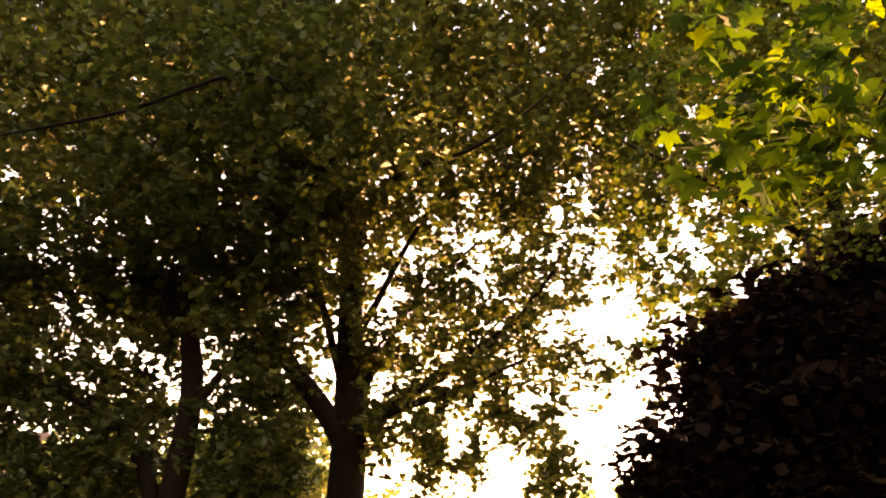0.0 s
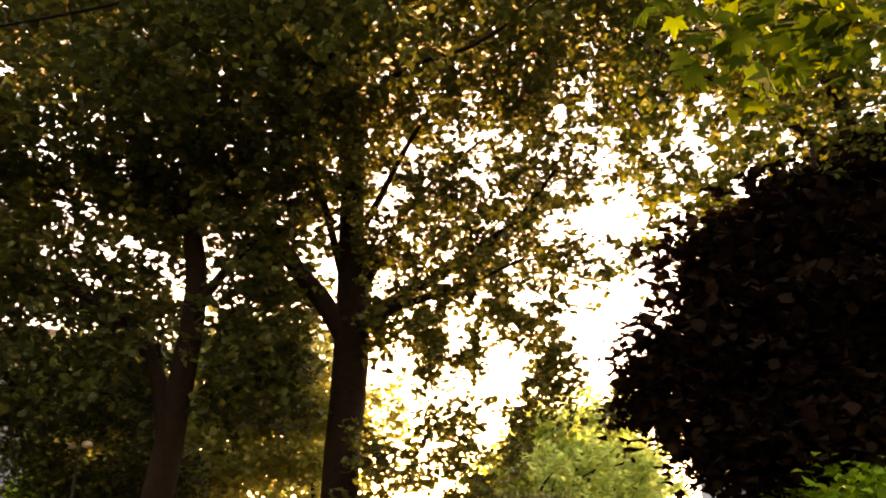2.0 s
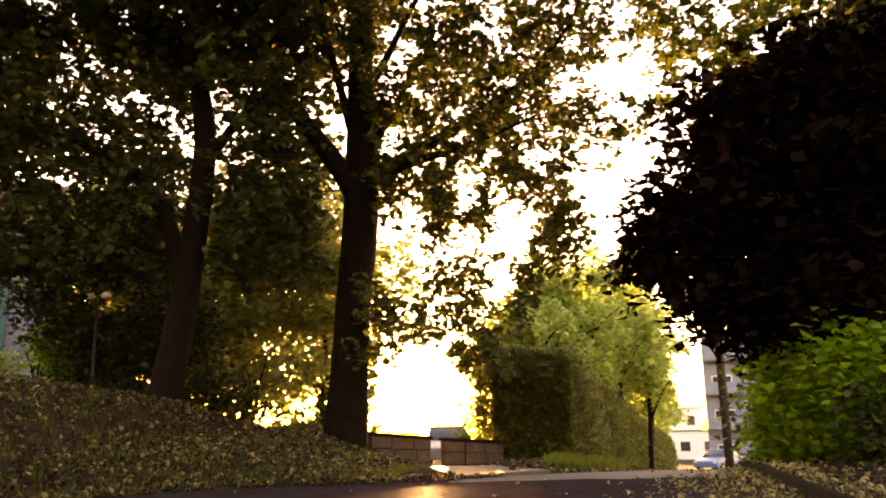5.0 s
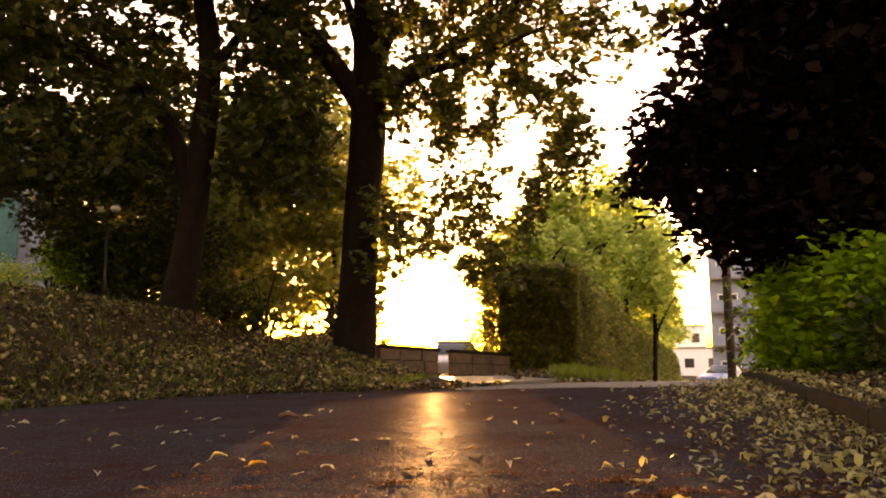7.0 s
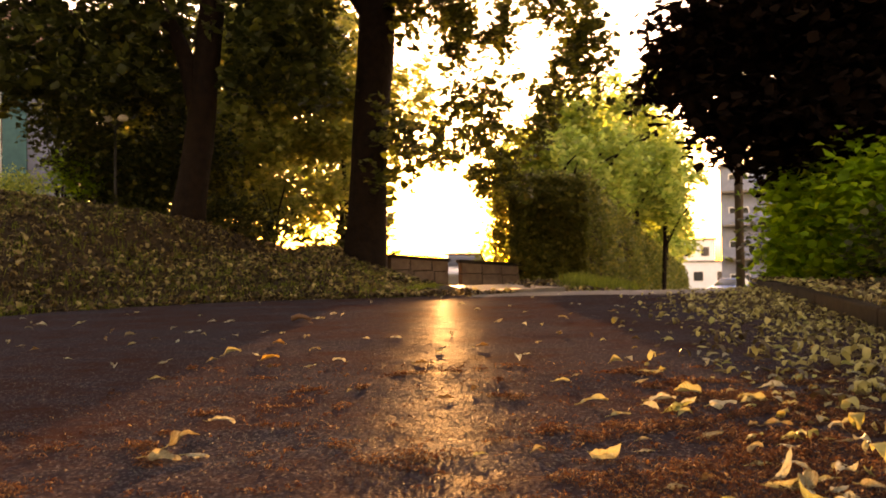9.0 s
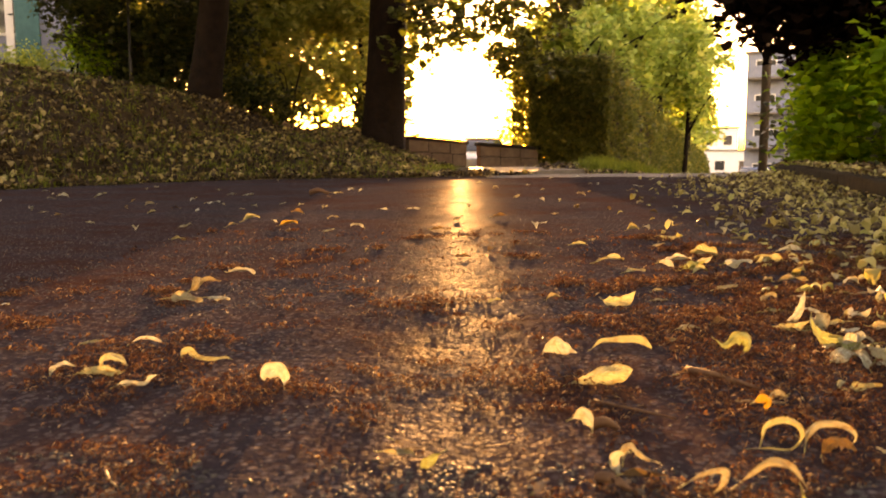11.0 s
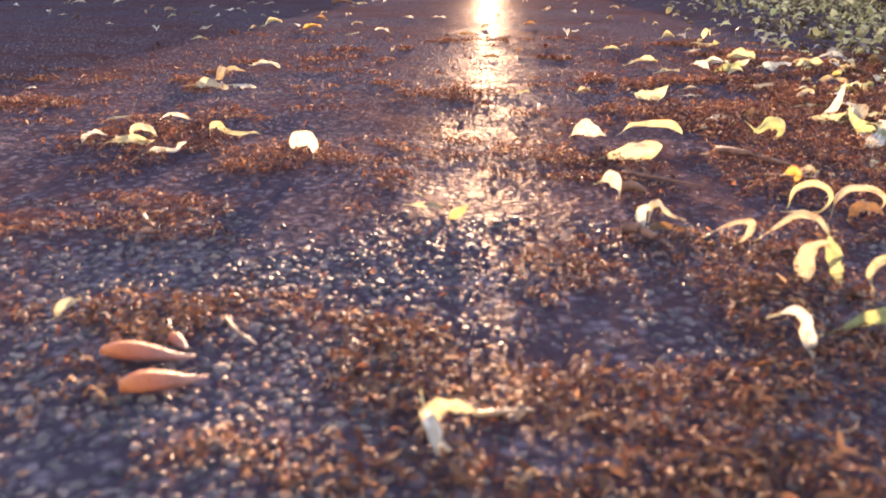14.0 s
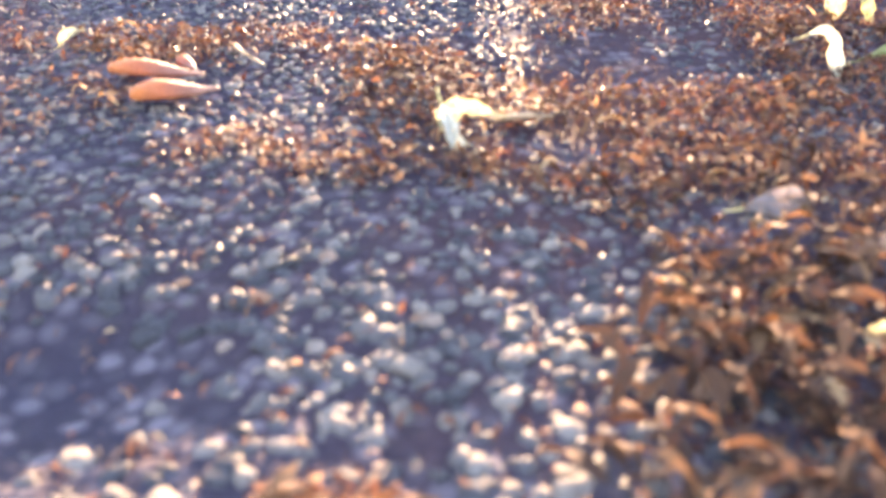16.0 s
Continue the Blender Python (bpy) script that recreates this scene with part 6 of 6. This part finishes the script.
grass(np.stack([xx, yy, ground_z(xx, yy) - 0.01], 1), 0.1, 0.24, "tuft of bright grass on the verge")


# ---- the road surface close by ----
def pebble(seed):
    r = np.random.default_rng(seed)
    V = [(0, 0, 0.17 + 0.1 * r.uniform())]
    for z, rad, k in ((0.3, 0.42, 6), (-0.1, 0.52, 6)):
        for i in range(k):
            a = 2 * math.pi * (i + 0.5 * (z < 0)) / k
            q = rad * r.uniform(0.65, 1.2)
            V.append((q * math.cos(a), q * math.sin(a) * r.uniform(0.55, 1.0), 0.5 * z * r.uniform(0.4, 1.3)))
    Fs = [(0, 1 + i, 1 + (i + 1) % 6) for i in range(6)] + [(1 + i, 7 + i, 7 + (i + 1) % 6, 1 + (i + 1) % 6) for i in range(6)]
    return V, Fs


def patchy(x, y, scale, seed):
    return np.array([noise.noise(Vector((a * scale, b * scale * 1.6, seed))) + 0.5 * noise.noise(Vector((a * scale * 2.7, b * scale * 4, seed + 3))) for a, b in zip(x, y)])


def chip(seed):
    """The worn top of a stone that sits in the binder."""
    r = np.random.default_rng(seed)
    V = [(0.08 * r.normal(), 0.08 * r.normal(), 0.24 + 0.12 * r.uniform())]
    for i in range(6):
        a, q = 2 * math.pi * i / 6 + 0.3 * r.normal(), 0.5 * r.uniform(0.75, 1.2)
        V.append((q * math.cos(a), 0.8 * q * math.sin(a), 0.1 * r.uniform(-1, 0.6)))
    return V, [(0, 1 + i, 1 + (i + 1) % 6) for i in range(6)]


PEBBLES = [pebble(s) for s in range(12)]
CHIPS = [chip(s) for s in range(12)]


def stones(y0, y1, step, share):
    """Places for stones between y0 and y1, in patches that lie bare of binder."""
    x, y = np.meshgrid(np.arange(-2.2, 2.2, step), np.arange(y0, y1, step))
    x, y = x.ravel() + RNG.uniform(-0.45, 0.45, x.size) * step, y.ravel() + RNG.uniform(-0.45, 0.45, x.size) * step
    seen = (np.abs(x) < 0.25 + 0.58 * (y - 0.42)) & (x < kerb_x(y) - 0.03)
    x, y = x[seen], y[seen]
    bare = patchy(x, y, 3.2, 2.0) + 0.5 * patchy(x, y, 9.0, 7.0)
    keep = RNG.uniform(0, 1, len(x)) < np.clip(0.58 + 1.1 * bare, 0.1 + 0.5 * soft((0.70 - y) / 0.1), 0.95) * share * (1 - soft((y - 1.8) / 2.8))
    hollow = np.hypot((x + 0.107) / 0.062, (y - 0.543) / 0.042)
    keep &= RNG.uniform(0, 1, len(x)) < 0.04 + 0.96 * soft(hollow - 0.5)
    return x[keep], y[keep]


sx, sy = stones(0.42, 1.12, 0.0054, 1.0)
n = len(sx)
SP = np.stack([sx, sy, base_z(sy) + road_relief(sx, sy) + RNG.uniform(-0.0022, 0.0004, n)], 1)
SR, SS, SK = turns(n, 0.25), RNG.uniform(0.0035, 0.0095, n) * np.where(RNG.uniform(0, 1, n) < 0.1, 1.25, 1.0) * (1 + 0.35 * soft((0.66 - sy) / 0.1)), RNG.integers(0, 12, n)
first = np.zeros(n, bool)
first[np.nonzero((np.abs(sx - 0.02) < 0.13) & (sy < 0.72) & (sy > 0.5))[0][:300]] = True
tagged(batch("aggregate", PEBBLES, SP[~first], SR[~first], SS[~first], SK[~first], STONES, smooth=True), "worn grey and beige aggregate stones set in the asphalt", "gravel", kind="stuff")
sx, sy = stones(0.95, 4.6, 0.0105, 0.75)
n = len(sx)
tagged(batch("aggregate", CHIPS, np.stack([sx, sy, base_z(sy) + road_relief(sx, sy) - 0.0012], 1), turns(n, 0.3), RNG.uniform(0.004, 0.009, n) * np.interp(sy, [1.0, 2.0], [0.8, 1.15]), RNG.integers(0, 12, n), CHIPSTONE), "small worn stones showing in the road surface", "gravel", kind="stuff")
PEBBLE_MESHES = []
for V, Fs in PEBBLES:
    me = bpy.data.meshes.new("stone")
    me.from_pydata(V, [], Fs)
    me.polygons.foreach_set("use_smooth", [True] * len(Fs))
    me.materials.append(STONES_SINGLE)
    PEBBLE_MESHES.append(me)
for i in np.nonzero(first)[0]:
    ob = new("stone", PEBBLE_MESHES[int(SK[i])])
    ob.parent = ROAD
    s = float(SS[i])
    ob.matrix_world = Matrix.Translation(SP[i].tolist()) @ Matrix(SR[i].tolist()).to_4x4() @ Matrix.Diagonal((s, s, s, 1))

# dry reddish flower debris lying in patches
FLAKES = [blade(60, 30, 60, 0.28, 3, 2), blade(110, 20, 90, 0.14, 4, 2), blade(40, 40, -50, 0.45, 3, 2), blade(30, 10, 60, 0.1, 3, 2, 0, 60)]
STRANDS = [blade(60, 30, 60, 0.2, 6, 3), blade(110, 20, 140, 0.14, 7, 3), blade(40, 40, -80, 0.26, 6, 3, 20, 50), blade(20, 10, 60, 0.12, 6, 3, 0, 80)]
n = 430000
dx, dy = RNG.uniform(-1.1, 1.5, n), 0.45 + 2.9 * RNG.uniform(0, 1, n) ** 1.5
seen = np.abs(dx) < 0.3 + 0.55 * dy
dx, dy = dx[seen], dy[seen]
# patches, thick or bare: x, y, half widths, thickness
PATCHES = [(-0.42, 1.26, 0.14, 0.05, 0.5), (-0.34, 1.12, 0.12, 0.03, 0.4), (-0.30, 1.38, 0.10, 0.05, 0.4), (-0.04, 1.07, 0.099, 0.117, -0.6), (0.05, 1.18, 0.067, 0.098, -0.4), (0.01, 0.91, 0.095, 0.073, -0.6), (-0.37, 1.04, 0.13, 0.04, 0.8), (-0.22, 1.07, 0.09, 0.04, 0.7), (-0.11, 0.90, 0.08, 0.05, 0.7),
          (0.08, 0.97, 0.11, 0.07, 0.9), (0.33, 1.58, 0.19, 0.37, 0.8), (0.21, 1.26, 0.18, 0.13, 0.6), (0.06, 1.39, 0.18, 0.09, 0.5), (-0.12, 1.04, 0.06, 0.03, 0.5), (-0.56, 1.48, 0.16, 0.06, 0.5),
          (-0.33, 0.97, 0.05, 0.05, -0.7), (0.01, 1.09, 0.09, 0.07, -0.3), (0.5, 1.5, 0.3, 0.5, 0.8), (0.75, 2.3, 0.35, 0.6, 0.8)]
NEAR_PATCHES = [(-0.42, 1.26, 0.14, 0.05, 0.5), (-0.34, 1.12, 0.12, 0.03, 0.4), (-0.30, 1.38, 0.10, 0.05, 0.4), (0.10, 0.86, 0.060, 0.080, -1.0), (-0.20, 0.88, 0.05, 0.04, 0.8), (-0.01, 0.80, 0.10, 0.06, 0.9), (-0.29, 0.85, 0.05, 0.03, 0.7), (0.21, 0.83, 0.06, 0.09, 0.7), (-0.11, 0.77, 0.05, 0.04, -0.8),
          (-0.20, 0.85, 0.078, 0.049, 0.8), (-0.08, 0.83, 0.030, 0.044, 0.5), (0.06, 0.81, 0.038, 0.040, 0.6), (0.15, 0.71, 0.050, 0.076, 0.7), (0.09, 0.60, 0.038, 0.042, 0.9), (0.12, 0.55, 0.035, 0.044, 1.0),
          (0.06, 0.53, 0.030, 0.018, 0.7), (-0.05, 0.68, 0.027, 0.020, 0.5), (-0.03, 0.53, 0.021, 0.009, 0.4), (-0.13, 0.66, 0.047, 0.051, -0.6), (-0.09, 0.53, 0.033, 0.040, -0.8), (-0.00, 0.59, 0.034, 0.040, -0.8),
          (0.02, 0.69, 0.030, 0.024, -0.3)]
den = patchy(dx, dy, 3.0, 4.0) * 1.3 + patchy(dx, dy, 12.0, 6.0) * 1.3 - 0.34 + 0.35 * soft((dx - 0.05 - 0.15 * dy) / 0.4) - 0.4 * soft((dy - 1.9) / 0.8)
for qx, qy, rx, ry, h in PATCHES + NEAR_PATCHES:
    den = den + 1.05 * h * np.exp(-((dx - qx) / rx) ** 2 - ((dy - qy) / ry) ** 2)
stay = RNG.uniform(0, 1, len(dx)) < np.clip(den * 2.2 - 0.05, 0.05 - 0.035 * soft((dy - 0.8) / 0.5), 1.0)
dx, dy, den = dx[stay], dy[stay], den[stay]
n = len(dx)
tagged(batch("flower_debris", FLAKES, np.stack([dx, dy, base_z(dy) + road_relief(dx, dy) + 0.0015 + (0.003 + 0.017 * np.clip(den, 0, 1) * (0.5 + np.clip(patchy(dx, dy, 30.0, 8.0), -0.4, 0.8))) * RNG.uniform(0, 1, n) ** 1.5], 1), turns(n, 0.5), RNG.uniform(0.0025, 0.008, n) * (0.6 + 0.58 * dy), RNG.integers(0, 4, n), DEBRIS, smooth=True),
       "reddish-brown dry flower debris in patches on the asphalt", "debris", kind="stuff")


# coarser bits of it where it lies thickest
n = 9000
qx, qy = RNG.uniform(-0.3, 0.36, n), 0.47 + 0.75 * RNG.uniform(0, 1, n) ** 1.2
thick = patchy(qx, qy, 3.0, 4.0) * 1.0 + patchy(qx, qy, 12.0, 6.0) * 0.9 - 0.45
for px, py, rx, ry, h in NEAR_PATCHES + [(0.10, 0.53, 0.05, 0.06, 0.9), (0.16, 0.62, 0.06, 0.06, 0.6)]:
    thick = thick + h * np.exp(-((qx - px) / rx) ** 2 - ((qy - py) / ry) ** 2)
stay = RNG.uniform(0, 1, n) < np.clip(thick * 1.6, 0, 0.8)
qx, qy = qx[stay], qy[stay]
n = len(qx)
tagged(batch("flower_debris", STRANDS, np.stack([qx, qy, base_z(qy) + road_relief(qx, qy) + 0.004 + 0.006 * RNG.uniform(0, 1, n)], 1), turns(n, 0.4), RNG.uniform(0.006, 0.017, n) * (1 + 0.5 * soft((0.75 - qy) / 0.15)), RNG.integers(0, 4, n), STRAND, smooth=True),
       "coarse brown strands of dry flowers on the asphalt", "debris", kind="stuff")


def twig(x0, y0, x1, y1, r, mat=TWIG, label="thin dead twig lying on the asphalt", name="twig"):
    z = 0.004 + r
    mx, my = (x0 + x1) / 2 + 0.06 * (y1 - y0), (y0 + y1) / 2 + 0.06 * (x0 - x1)
    line = smooth_line([(x0, y0, z, r), (mx, my, z + r, r * 0.9), (x1, y1, z, r * 0.5)], 4)
    return tagged(part(name, tube(bmesh.new(), [p[:3] for p in line], [p[3] for p in line], 7, 0.1), mat, smooth=True), label, "twig")


twig(0.008, 0.753, 0.040, 0.762, 0.0018, STRAW, "pale stalk of a curled leaf on debris", "leaf_stalk")
twig(0.252, 1.445, 0.320, 1.363, 0.0045)
twig(0.124, 1.309, 0.205, 1.253, 0.0022)
twig(0.114, 1.214, 0.139, 1.205, 0.006)
twig(0.109, 1.081, 0.133, 1.056, 0.005)
twig(-0.326, 1.066, -0.299, 1.034, 0.0014, STRAW, "dry pale straw lying on the asphalt", "straw")
twig(-0.163, 0.853, -0.131, 0.819, 0.0012, STRAW, "dry pale straw lying on the asphalt", "straw")
twig(-1.331, 5.589, -1.197, 5.524, 0.018)
twig(-0.198, 0.843, -0.174, 0.812, 0.0012, STRAW, "dry pale straw lying on the asphalt", "straw")
twig(0.282, 1.322, 0.336, 1.319, 0.0018, STRAW, "dry pale straw lying on the asphalt", "straw")


for x, y, size, turn in ((0.06, 1.06, 0.02, 60), (-0.3, 1.02, 0.016, 30)):
    fallen_leaf(x, y, size, "spoon", "grey", turn)
